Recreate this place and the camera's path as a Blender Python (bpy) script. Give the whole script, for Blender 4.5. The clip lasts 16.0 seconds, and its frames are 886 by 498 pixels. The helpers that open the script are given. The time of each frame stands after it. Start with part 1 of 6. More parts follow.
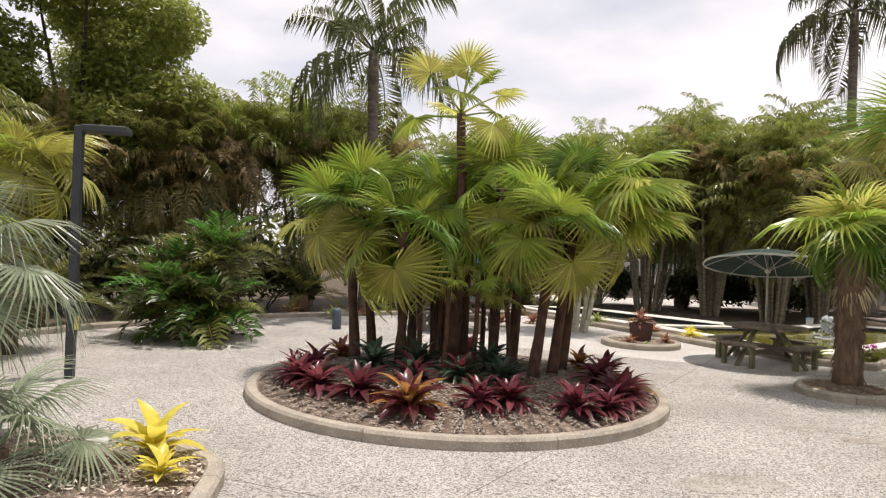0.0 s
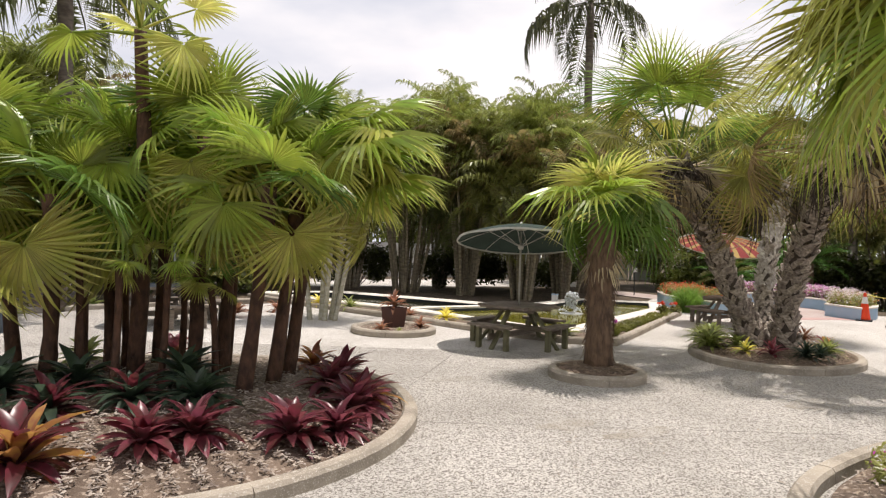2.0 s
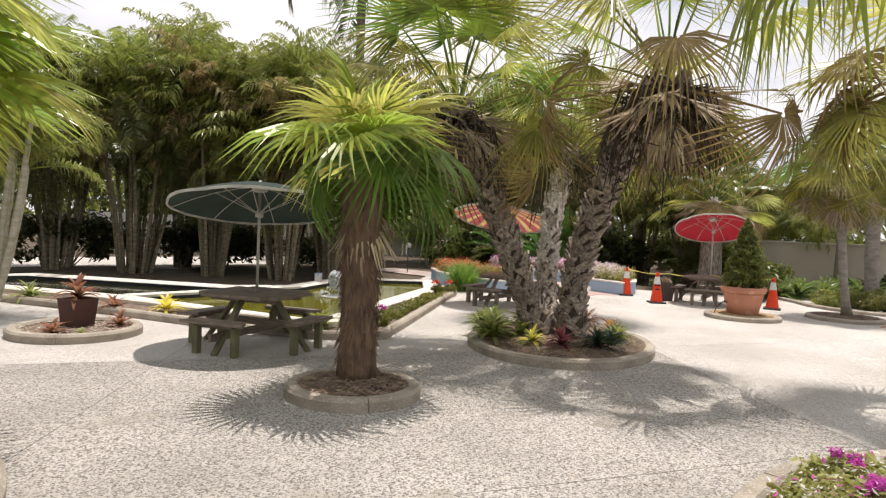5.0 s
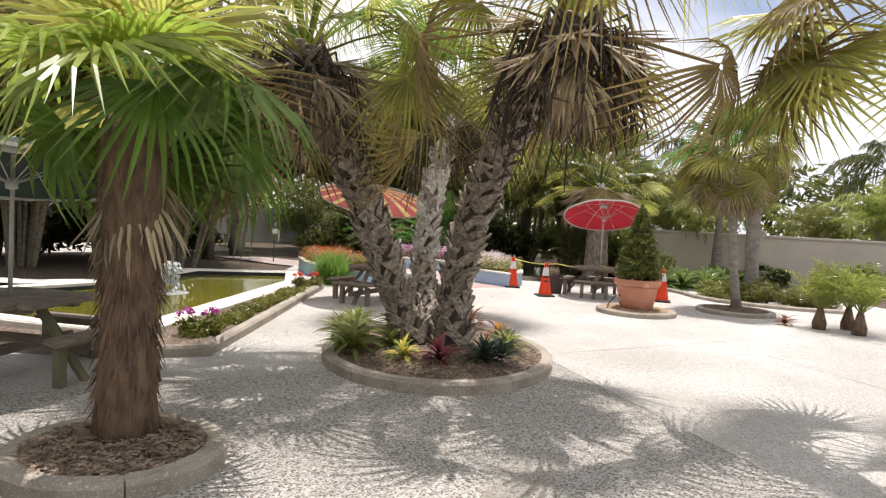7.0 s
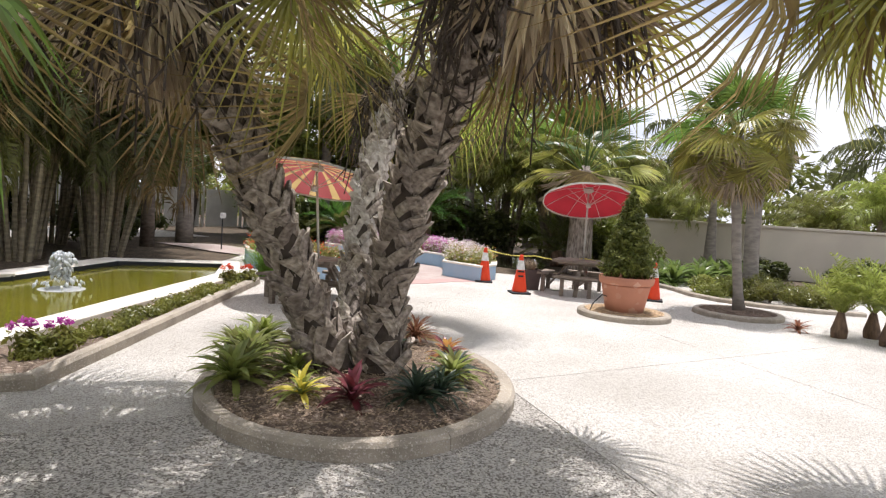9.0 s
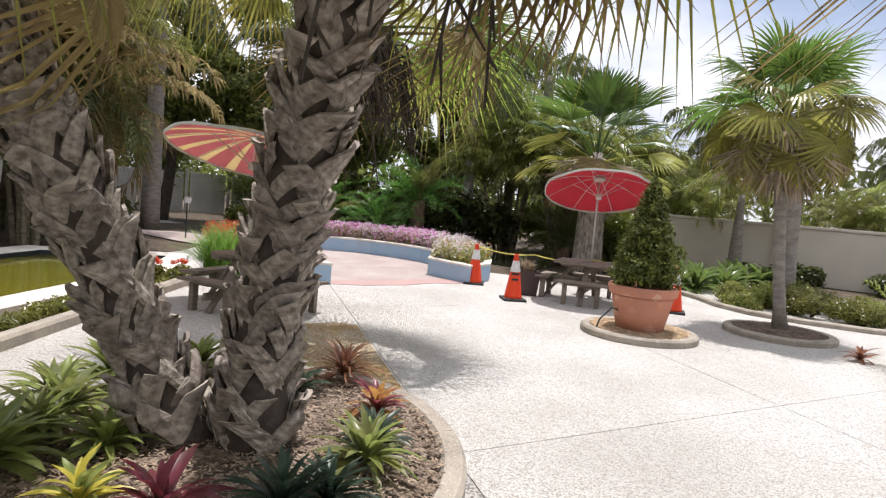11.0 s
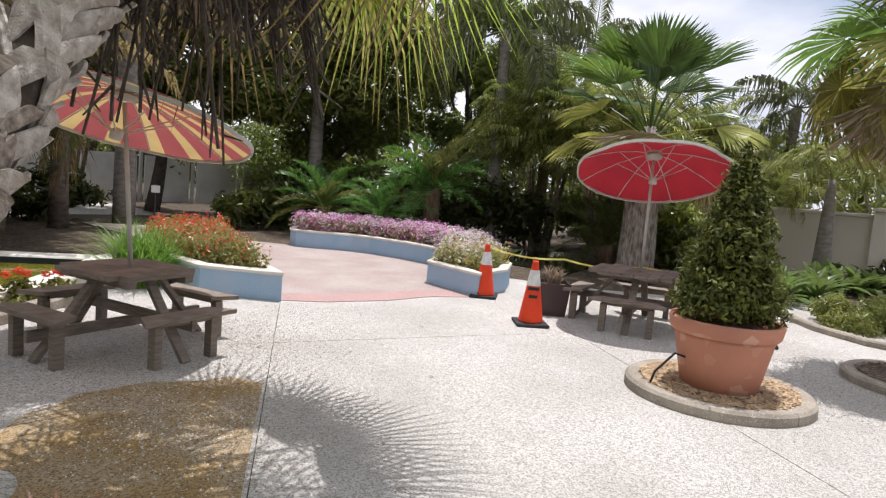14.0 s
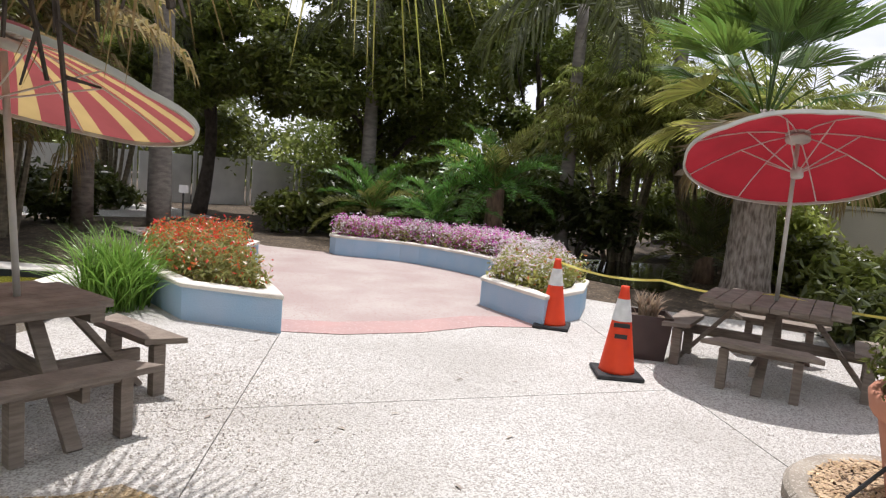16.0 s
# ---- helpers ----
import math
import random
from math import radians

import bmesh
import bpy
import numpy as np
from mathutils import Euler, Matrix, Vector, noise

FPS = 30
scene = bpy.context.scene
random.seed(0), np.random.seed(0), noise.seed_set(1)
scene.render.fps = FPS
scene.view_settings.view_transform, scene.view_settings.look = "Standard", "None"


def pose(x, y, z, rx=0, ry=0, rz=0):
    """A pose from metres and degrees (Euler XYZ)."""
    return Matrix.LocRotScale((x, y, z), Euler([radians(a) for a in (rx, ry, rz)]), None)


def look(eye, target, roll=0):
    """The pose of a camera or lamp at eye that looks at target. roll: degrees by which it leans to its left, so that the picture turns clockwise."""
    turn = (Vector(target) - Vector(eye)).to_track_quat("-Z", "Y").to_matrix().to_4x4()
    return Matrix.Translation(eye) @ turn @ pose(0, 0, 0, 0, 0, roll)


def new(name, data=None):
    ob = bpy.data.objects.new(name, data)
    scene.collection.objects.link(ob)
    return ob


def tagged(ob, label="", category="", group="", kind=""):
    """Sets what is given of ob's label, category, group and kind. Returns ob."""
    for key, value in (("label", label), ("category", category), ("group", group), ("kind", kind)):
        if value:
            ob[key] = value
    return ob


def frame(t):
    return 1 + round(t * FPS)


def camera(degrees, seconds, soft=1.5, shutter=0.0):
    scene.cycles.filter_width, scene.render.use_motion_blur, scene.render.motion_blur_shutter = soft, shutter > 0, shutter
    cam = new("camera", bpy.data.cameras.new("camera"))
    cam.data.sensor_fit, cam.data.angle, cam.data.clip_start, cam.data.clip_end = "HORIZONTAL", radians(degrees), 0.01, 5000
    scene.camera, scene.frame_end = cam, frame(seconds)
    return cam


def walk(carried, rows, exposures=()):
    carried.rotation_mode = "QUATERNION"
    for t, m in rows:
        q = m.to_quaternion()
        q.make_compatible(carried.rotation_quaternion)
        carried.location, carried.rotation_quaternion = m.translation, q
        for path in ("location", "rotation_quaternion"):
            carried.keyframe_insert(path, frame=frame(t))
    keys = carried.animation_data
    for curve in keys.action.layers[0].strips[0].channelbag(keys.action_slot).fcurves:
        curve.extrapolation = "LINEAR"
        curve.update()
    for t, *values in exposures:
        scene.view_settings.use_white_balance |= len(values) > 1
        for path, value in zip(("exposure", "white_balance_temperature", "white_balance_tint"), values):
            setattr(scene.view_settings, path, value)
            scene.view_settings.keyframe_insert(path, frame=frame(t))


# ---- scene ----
cam = camera(69.0, 16.0, soft=1.25)
PATH = [
    (0, (-1.101, -1.558, 1.827), (-0.764, 0.414, 1.837), 2.2),
    (0.5, (-0.788, -1.108, 1.79), (-0.329, 0.838, 1.804), 1.6),
    (1, (-0.589, -0.659, 1.759), (0.092, 1.222, 1.769), 1.5),
    (1.5, (-0.294, -0.282, 1.735), (0.619, 1.497, 1.729), 1.9),
    (2, (0.005, 0.119, 1.732), (1.009, 1.848, 1.715), 1.8),
    (2.5, (0.292, 0.451, 1.727), (1.382, 2.128, 1.689), 2.4),
    (3, (0.663, 0.729, 1.725), (1.895, 2.304, 1.68), 2.1),
    (3.5, (0.928, 1.104, 1.695), (2.242, 2.611, 1.65), 2.2),
    (4, (1.265, 1.377, 1.658), (2.663, 2.806, 1.599), 2.4),
    (4.5, (1.649, 1.668, 1.663), (3.107, 3.036, 1.601), 2.3),
    (5, (2.0, 1.948, 1.648), (3.526, 3.239, 1.58), 2.4),
    (5.2, (2.16, 2.023, 1.624), (3.727, 3.264, 1.553), 2.4),
    (7.3, (4.043, 3.03, 1.611), (5.782, 4.012, 1.511), 3.3),
    (7.5, (4.238, 3.106, 1.628), (5.983, 4.077, 1.521), 3.4),
    (8, (4.739, 3.182, 1.654), (6.493, 4.136, 1.538), 3.2),
    (8.5, (5.218, 3.404, 1.628), (6.971, 4.358, 1.507), 3.6),
    (9, (5.705, 3.431, 1.615), (7.456, 4.389, 1.482), 3.7),
    (9.2, (5.915, 3.441, 1.622), (7.663, 4.404, 1.49), 3.7),
    (11.3, (8.076, 4.049, 1.583), (9.809, 5.034, 1.417), 5.1),
    (11.5, (8.279, 4.09, 1.596), (10.015, 5.067, 1.425), 4.9),
    (12, (8.758, 4.29, 1.594), (10.493, 5.269, 1.413), 4.6),
    (12.5, (9.234, 4.414, 1.592), (10.958, 5.411, 1.406), 4.8),
    (13, (9.718, 4.509, 1.609), (11.419, 5.545, 1.416), 4.5),
    (13.5, (10.174, 4.733, 1.613), (11.839, 5.823, 1.409), 4.6),
    (14, (10.64, 4.874, 1.58), (12.296, 5.976, 1.376), 4.7),
    (14.5, (11.112, 5.105, 1.553), (12.736, 6.254, 1.347), 4.7),
    (15, (11.564, 5.312, 1.555), (13.159, 6.5, 1.345), 4.8),
    (15.5, (12.041, 5.564, 1.546), (13.616, 6.779, 1.337), 4.4),
    (16, (12.448, 5.876, 1.512), (13.969, 7.157, 1.3), 4.6),
]

EXPOSURES = [(0.0, -0.03, 6750, 15), (5.0, 0.05, 6750, 15), (7.5, 0.22, 6450, 15), (9.0, 0.24, 6350, 15), (12.0, 0.05, 6200, 15), (14.0, -0.02, 6200, 15), (16.0, 0.04, 6200, 15)]
walk(cam, [(t, look(eye, target, roll)) for t, eye, target, roll in PATH], EXPOSURES)

# ---- world and sun ----
SUN_EL, SUN_DIR = 77.5, (0.97, 0.25)      # elevation, and the way on the plan towards the sun
world = bpy.data.worlds.new("sky")
scene.world = world
world.use_nodes = True
wn, wl = world.node_tree.nodes, world.node_tree.links
wn.clear()
w_out, w_bg, w_sky = wn.new("ShaderNodeOutputWorld"), wn.new("ShaderNodeBackground"), wn.new("ShaderNodeTexSky")
w_sky.sky_type, w_sky.sun_disc = "NISHITA", False
w_sky.sun_elevation, w_sky.sun_rotation = radians(SUN_EL), math.atan2(SUN_DIR[0], SUN_DIR[1])
w_co, w_map = wn.new("ShaderNodeTexCoord"), wn.new("ShaderNodeMapping")
w_map.inputs["Scale"].default_value = (1.0, 1.0, 2.6)
w_noise, w_ramp, w_mix = wn.new("ShaderNodeTexNoise"), wn.new("ShaderNodeValToRGB"), wn.new("ShaderNodeMix")
w_noise.inputs["Scale"].default_value, w_noise.inputs["Detail"].default_value = 1.7, 6.0
w_ramp.color_ramp.elements[0].position, w_ramp.color_ramp.elements[1].position = 0.14, 0.40
w_mix.data_type = "RGBA"
w_mix.inputs["B"].default_value = (8.5, 8.7, 9.2, 1.0)
wl.new(w_co.outputs["Generated"], w_map.inputs["Vector"])
wl.new(w_map.outputs["Vector"], w_noise.inputs["Vector"])
w_dot, w_sum = wn.new("ShaderNodeVectorMath"), wn.new("ShaderNodeMath")
w_dot.operation, w_sum.operation = "DOT_PRODUCT", "SUBTRACT"
w_dot.inputs[1].default_value = (0.96, -0.28, 0.0)
w_thin = wn.new("ShaderNodeMapRange")
w_thin.inputs["From Min"].default_value, w_thin.inputs["From Max"].default_value, w_thin.inputs["To Max"].default_value = 0.72, 0.98, 0.26
wl.new(w_co.outputs["Generated"], w_dot.inputs[0])
wl.new(w_noise.outputs["Fac"], w_sum.inputs[0])
wl.new(w_dot.outputs["Value"], w_thin.inputs["Value"])
wl.new(w_thin.outputs["Result"], w_sum.inputs[1])
wl.new(w_sum.outputs["Value"], w_ramp.inputs["Fac"])
wl.new(w_ramp.outputs["Color"], w_mix.inputs["Factor"])
w_belly, w_grey, w_tone = wn.new("ShaderNodeTexNoise"), wn.new("ShaderNodeValToRGB"), wn.new("ShaderNodeMix")
w_belly.inputs["Scale"].default_value, w_belly.inputs["Detail"].default_value = 2.6, 5.0
w_grey.color_ramp.elements[0].position, w_grey.color_ramp.elements[1].position = 0.40, 0.66
w_tone.data_type = "RGBA"
w_tone.inputs["A"].default_value, w_tone.inputs["B"].default_value = (9.6, 9.6, 9.8, 1.0), (6.3, 6.8, 7.8, 1.0)
wl.new(w_map.outputs["Vector"], w_belly.inputs["Vector"])
wl.new(w_belly.outputs["Fac"], w_grey.inputs["Fac"])
wl.new(w_grey.outputs["Color"], w_tone.inputs["Factor"])
wl.new(w_tone.outputs["Result"], w_mix.inputs["B"])
wl.new(w_sky.outputs["Color"], w_mix.inputs["A"])
wl.new(w_mix.outputs["Result"], w_bg.inputs["Color"])
w_bg.inputs["Strength"].default_value = 0.11
wl.new(w_bg.outputs["Background"], w_out.inputs["Surface"])
sun = new("sun", bpy.data.lights.new("sun", "SUN"))
sun.data.energy, sun.data.angle, sun.data.color = 4.6, radians(0.55), (1.0, 0.96, 0.9)
s_h = 60 / math.tan(radians(SUN_EL)) / math.hypot(*SUN_DIR)
sun.matrix_world = look((SUN_DIR[0] * s_h, SUN_DIR[1] * s_h, 60), (0, 0, 0))


# ---- materials ----
def material(name, base, other=None, scale=6.0, rough=0.7, bump=0.0, bump_scale=40.0, metal=0.0, through_light=0.0, vary=0.0,
             spec=0.35, speck=None, speck_scale=90.0, speck_at=0.5, speck_width=0.25, stretch=(1, 1, 1), coords="Object", detail=5.0):
    """Two colours mixed by a broad noise, an optional fine speckle, bump from a fine noise, random shift per object, optional translucency."""
    m = bpy.data.materials.new(name)
    m.use_nodes = True
    n, l = m.node_tree.nodes, m.node_tree.links
    b, out = n["Principled BSDF"], n["Material Output"]
    co, mp = n.new("ShaderNodeTexCoord"), n.new("ShaderNodeMapping")
    mp.inputs["Scale"].default_value = stretch
    l.new(co.outputs[coords], mp.inputs["Vector"])
    noise1, mix = n.new("ShaderNodeTexNoise"), n.new("ShaderNodeMix")
    noise1.inputs["Scale"].default_value, noise1.inputs["Detail"].default_value = scale, detail
    l.new(mp.outputs["Vector"], noise1.inputs["Vector"])
    ramp = n.new("ShaderNodeValToRGB")
    ramp.color_ramp.elements[0].position, ramp.color_ramp.elements[1].position = 0.35, 0.65
    l.new(noise1.outputs["Fac"], ramp.inputs["Fac"])
    mix.data_type = "RGBA"
    other = other or tuple(c * 0.75 for c in base)
    mix.inputs["A"].default_value, mix.inputs["B"].default_value = (*base, 1), (*other, 1)
    l.new(ramp.outputs["Color"], mix.inputs["Factor"])
    colour = mix.outputs["Result"]
    if speck:
        vor, r2, m2 = n.new("ShaderNodeTexVoronoi"), n.new("ShaderNodeValToRGB"), n.new("ShaderNodeMix")
        vor.inputs["Scale"].default_value = speck_scale
        l.new(mp.outputs["Vector"], vor.inputs["Vector"])
        sep = n.new("ShaderNodeSeparateColor")
        l.new(vor.outputs["Color"], sep.inputs["Color"])
        r2.color_ramp.elements[0].position, r2.color_ramp.elements[1].position = speck_at, min(1.0, speck_at + speck_width)
        l.new(sep.outputs["Red"], r2.inputs["Fac"])
        m2.data_type = "RGBA"
        l.new(r2.outputs["Color"], m2.inputs["Factor"])
        l.new(colour, m2.inputs["A"])
        m2.inputs["B"].default_value = (*speck, 1)
        colour = m2.outputs["Result"]
    if vary:
        info, hsv, r3, r4 = n.new("ShaderNodeObjectInfo"), n.new("ShaderNodeHueSaturation"), n.new("ShaderNodeMapRange"), n.new("ShaderNodeMapRange")
        geo = n.new("ShaderNodeNewGeometry")
        add = n.new("ShaderNodeMath")
        add.operation = "ADD"
        l.new(info.outputs["Random"], add.inputs[0])
        l.new(geo.outputs["Random Per Island"], add.inputs[1])
        for r, lo, hi in ((r3, 1 - vary, 1 + vary), (r4, 0.5 - vary * 0.04, 0.5 + vary * 0.03)):
            r.inputs["From Max"].default_value = 2.0
            r.inputs["To Min"].default_value, r.inputs["To Max"].default_value = lo, hi
            l.new(add.outputs[0], r.inputs["Value"])
        l.new(r3.outputs["Result"], hsv.inputs["Value"])
        l.new(r4.outputs["Result"], hsv.inputs["Hue"])
        l.new(colour, hsv.inputs["Color"])
        colour = hsv.outputs["Color"]
    l.new(colour, b.inputs["Base Color"])
    b.inputs["Roughness"].default_value, b.inputs["Metallic"].default_value = rough, metal
    b.inputs["Specular IOR Level"].default_value = spec
    if bump:
        n2, bp = n.new("ShaderNodeTexNoise"), n.new("ShaderNodeBump")
        n2.inputs["Scale"].default_value, n2.inputs["Detail"].default_value = bump_scale, 4.0
        l.new(mp.outputs["Vector"], n2.inputs["Vector"])
        l.new(n2.outputs["Fac"], bp.inputs["Height"])
        bp.inputs["Strength"].default_value, bp.inputs["Distance"].default_value = bump, 0.02
        l.new(bp.outputs["Normal"], b.inputs["Normal"])
    if through_light:
        tr, ms = n.new("ShaderNodeBsdfTranslucent"), n.new("ShaderNodeMixShader")
        l.new(colour, tr.inputs["Color"])
        ms.inputs["Fac"].default_value = through_light
        l.new(b.outputs["BSDF"], ms.inputs[1])
        l.new(tr.outputs["BSDF"], ms.inputs[2])
        l.new(ms.outputs["Shader"], out.inputs["Surface"])
    return m


def leaf(name, base, other, **k):
    return material(name, base, other, **{**dict(scale=3.0, rough=0.31, through_light=0.5, vary=0.5, spec=0.5), **k})


M = {
    "aggregate": material("aggregate", (0.70, 0.675, 0.635), (0.54, 0.515, 0.475), scale=0.7, rough=0.9, bump=0.7, bump_scale=160, speck=(0.33, 0.30, 0.265), speck_scale=105, speck_at=0.32, speck_width=0.6, vary=0.05, detail=9.0),
    "worn_aggregate": material("worn_aggregate", (0.62, 0.59, 0.545), (0.48, 0.455, 0.415), scale=0.8, rough=0.9, bump=0.9, bump_scale=120, speck=(0.17, 0.15, 0.13), speck_scale=80, speck_at=0.30, speck_width=0.6, vary=0.05, detail=9.0),
    "ochre": material("ochre", (0.42, 0.28, 0.11), (0.50, 0.41, 0.29), scale=2.2, rough=0.9, bump=0.7, bump_scale=160, speck=(0.2, 0.14, 0.07), speck_scale=105, speck_at=0.35, speck_width=0.6, detail=9.0),
    "pink_edge": material("pink_edge", (0.44, 0.28, 0.255), (0.38, 0.255, 0.235), scale=2.0, rough=0.85, bump=0.2, bump_scale=60, speck=(0.5, 0.4, 0.37), speck_scale=70, speck_at=0.85),
    "stain": material("stain", (0.36, 0.325, 0.275), (0.50, 0.47, 0.43), scale=3.0, rough=0.9, bump=0.8, bump_scale=140, speck=(0.2, 0.18, 0.15), speck_scale=85, speck_at=0.62, detail=9.0),
    "pink": material("pink", (0.43, 0.375, 0.34), (0.36, 0.285, 0.26), scale=1.2, rough=0.85, bump=0.2, bump_scale=60, speck=(0.33, 0.2, 0.18), speck_scale=90, speck_at=0.8),
    "grit": material("grit", (0.62, 0.585, 0.53), (0.26, 0.23, 0.20), scale=60, rough=0.9, vary=0.6),
    "soil": material("soil", (0.10, 0.075, 0.05), (0.055, 0.042, 0.03), scale=2.5, rough=0.95, bump=0.8, bump_scale=30, speck=(0.2, 0.15, 0.1), speck_scale=24, speck_at=0.75),
    "mulch": material("mulch", (0.19, 0.14, 0.105), (0.11, 0.08, 0.06), scale=5, rough=0.95, bump=1.0, bump_scale=60, speck=(0.36, 0.29, 0.23), speck_scale=38, speck_at=0.72),
    "chip": material("chip", (0.50, 0.44, 0.37), (0.27, 0.22, 0.175), scale=9, rough=0.9, vary=0.5),
    "brown_chip": material("brown_chip", (0.32, 0.235, 0.175), (0.15, 0.11, 0.08), scale=9, rough=0.95, vary=0.55),
    "gold_chip": material("gold_chip", (0.66, 0.50, 0.32), (0.46, 0.33, 0.19), scale=9, rough=0.9, vary=0.4),
    "concrete": material("concrete", (0.40, 0.35, 0.285), (0.27, 0.235, 0.19), scale=3.5, rough=0.92, bump=0.5, bump_scale=70, speck=(0.5, 0.46, 0.4), speck_scale=110, speck_at=0.8),
    "white_stone": material("white_stone", (0.74, 0.70, 0.63), (0.58, 0.54, 0.47), scale=4, rough=0.85, bump=0.4, bump_scale=50),
    "blue_paint": material("blue_paint", (0.30, 0.45, 0.60), (0.36, 0.47, 0.60), scale=2.5, rough=0.7, bump=0.25, bump_scale=60),
    "wood": material("wood", (0.27, 0.225, 0.185), (0.185, 0.15, 0.12), scale=6, rough=0.85, bump=0.5, bump_scale=30, stretch=(1, 1, 8), vary=0.15),
    "olive_wood": material("olive_wood", (0.21, 0.20, 0.12), (0.14, 0.13, 0.08), scale=5, rough=0.85, bump=0.5, bump_scale=30, vary=0.15),
    "pole": material("pole", (0.55, 0.54, 0.50), (0.45, 0.44, 0.4), scale=8, rough=0.5, metal=0.0, bump=0.1),
    "dark_metal": material("dark_metal", (0.035, 0.04, 0.045), (0.05, 0.052, 0.055), scale=6, rough=0.5, bump=0.1),
    "green_cloth": material("green_cloth", (0.016, 0.032, 0.025), (0.026, 0.045, 0.036), scale=3, rough=0.9, through_light=0.05, bump=0.2, bump_scale=90),
    "red_cloth": material("red_cloth", (0.32, 0.018, 0.028), (0.25, 0.014, 0.022), scale=3, rough=0.8, through_light=0.3, bump=0.2, bump_scale=90),
    "stripe_red": material("stripe_red", (0.34, 0.085, 0.085), (0.28, 0.07, 0.07), scale=3, rough=0.8, through_light=0.45),
    "stripe_yellow": material("stripe_yellow", (0.56, 0.40, 0.17), (0.46, 0.33, 0.14), scale=3, rough=0.8, through_light=0.45),
    "blue_cloth": material("blue_cloth", (0.03, 0.20, 0.52), (0.04, 0.25, 0.6), scale=3, rough=0.8, through_light=0.4),
    "pale_cloth": material("pale_cloth", (0.62, 0.62, 0.56), (0.5, 0.5, 0.46), scale=4, rough=0.8, through_light=0.2),
    "cone_orange": material("cone_orange", (0.85, 0.075, 0.02), (0.75, 0.06, 0.02), scale=5, rough=0.5, through_light=0.1),
    "cone_white": material("cone_white", (0.75, 0.75, 0.73), (0.6, 0.6, 0.58), scale=12, rough=0.4),
    "rubber": material("rubber", (0.025, 0.025, 0.028), (0.045, 0.045, 0.045), scale=14, rough=0.8, bump=0.2),
    "terracotta": material("terracotta", (0.50, 0.225, 0.145), (0.40, 0.18, 0.12), scale=2.2, rough=0.85, bump=0.2, bump_scale=40, speck=(0.58, 0.36, 0.27), speck_scale=12, speck_at=0.92),
    "glazed": material("glazed", (0.075, 0.05, 0.045), (0.05, 0.035, 0.035), scale=3, rough=0.35, bump=0.1),
    "brown_pot": material("brown_pot", (0.11, 0.05, 0.04), (0.08, 0.04, 0.035), scale=4, rough=0.6, bump=0.15),
    "tape": material("tape", (0.78, 0.68, 0.16), (0.66, 0.60, 0.16), scale=5, rough=0.5, through_light=0.2),
    "black": material("black", (0.02, 0.02, 0.02), (0.03, 0.03, 0.03), rough=0.6),
    "stucco": material("stucco", (0.60, 0.55, 0.46), (0.52, 0.475, 0.40), scale=0.8, rough=0.9, bump=0.4, bump_scale=50),
    "white_fence": material("white_fence", (0.62, 0.62, 0.60), (0.5, 0.5, 0.49), scale=1.5, rough=0.7, bump=0.2),
    "water": material("water", (0.15, 0.135, 0.014), (0.105, 0.105, 0.014), scale=0.6, rough=0.06, bump=0.12, bump_scale=9, spec=0.5),
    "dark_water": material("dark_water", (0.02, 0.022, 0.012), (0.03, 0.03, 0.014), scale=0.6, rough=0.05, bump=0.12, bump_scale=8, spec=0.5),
    "liner": material("liner", (0.015, 0.018, 0.02), (0.025, 0.03, 0.035), scale=6, rough=0.6, bump=0.2),
    "foam": material("foam", (0.82, 0.84, 0.85), (0.65, 0.68, 0.70), scale=20, rough=0.25, through_light=0.4),
    "thatch": material("thatch", (0.30, 0.24, 0.17), (0.2, 0.155, 0.11), scale=8, rough=0.95, bump=0.8, bump_scale=40, vary=0.3),
    "bark_grey": material("bark_grey", (0.30, 0.27, 0.235), (0.19, 0.17, 0.15), scale=5, rough=0.9, bump=0.6, bump_scale=24, stretch=(1, 1, 2.5)),
    "bark_brown": material("bark_brown", (0.20, 0.165, 0.135), (0.10, 0.08, 0.065), scale=5, rough=0.9, bump=0.6, bump_scale=24, stretch=(1, 1, 2.5)),
    "slate": material("slate", (0.10, 0.13, 0.17), (0.07, 0.09, 0.12), scale=6, rough=0.6, bump=0.1),
    "bark_dark": material("bark_dark", (0.10, 0.08, 0.065), (0.055, 0.043, 0.035), scale=8, rough=0.95, bump=0.8, bump_scale=30),
    "bark_red": material("bark_red", (0.135, 0.07, 0.045), (0.06, 0.035, 0.025), scale=14, rough=0.95, bump=1.0, bump_scale=50, stretch=(1, 1, 0.5)),
    "fibre": material("fibre", (0.22, 0.145, 0.095), (0.105, 0.07, 0.05), scale=16, rough=0.95, bump=1.0, bump_scale=60, stretch=(1, 1, 0.35)),
    "boot": material("boot", (0.47, 0.41, 0.35), (0.16, 0.13, 0.105), scale=9, rough=0.9, bump=0.6, bump_scale=40, stretch=(2.5, 2.5, 0.7), vary=0.45),
    # lighter copy of boot, with sunlight put into its colour
    "boot_sunlit": material("boot_sunlit", (0.60, 0.56, 0.51), (0.30, 0.26, 0.225), scale=7, rough=0.9, bump=0.6, bump_scale=40, stretch=(2.5, 2.5, 0.7), vary=0.3),
    "stem_pale": material("stem_pale", (0.50, 0.47, 0.38), (0.34, 0.32, 0.22), scale=5, rough=0.7, bump=0.3, stretch=(1, 1, 3), vary=0.2),
    "stem": material("stem", (0.27, 0.23, 0.155), (0.14, 0.115, 0.08), scale=5, rough=0.7, bump=0.3, stretch=(1, 1, 3), vary=0.3),
    "fan_green": leaf("fan_green", (0.40, 0.48, 0.08), (0.23, 0.33, 0.05)),
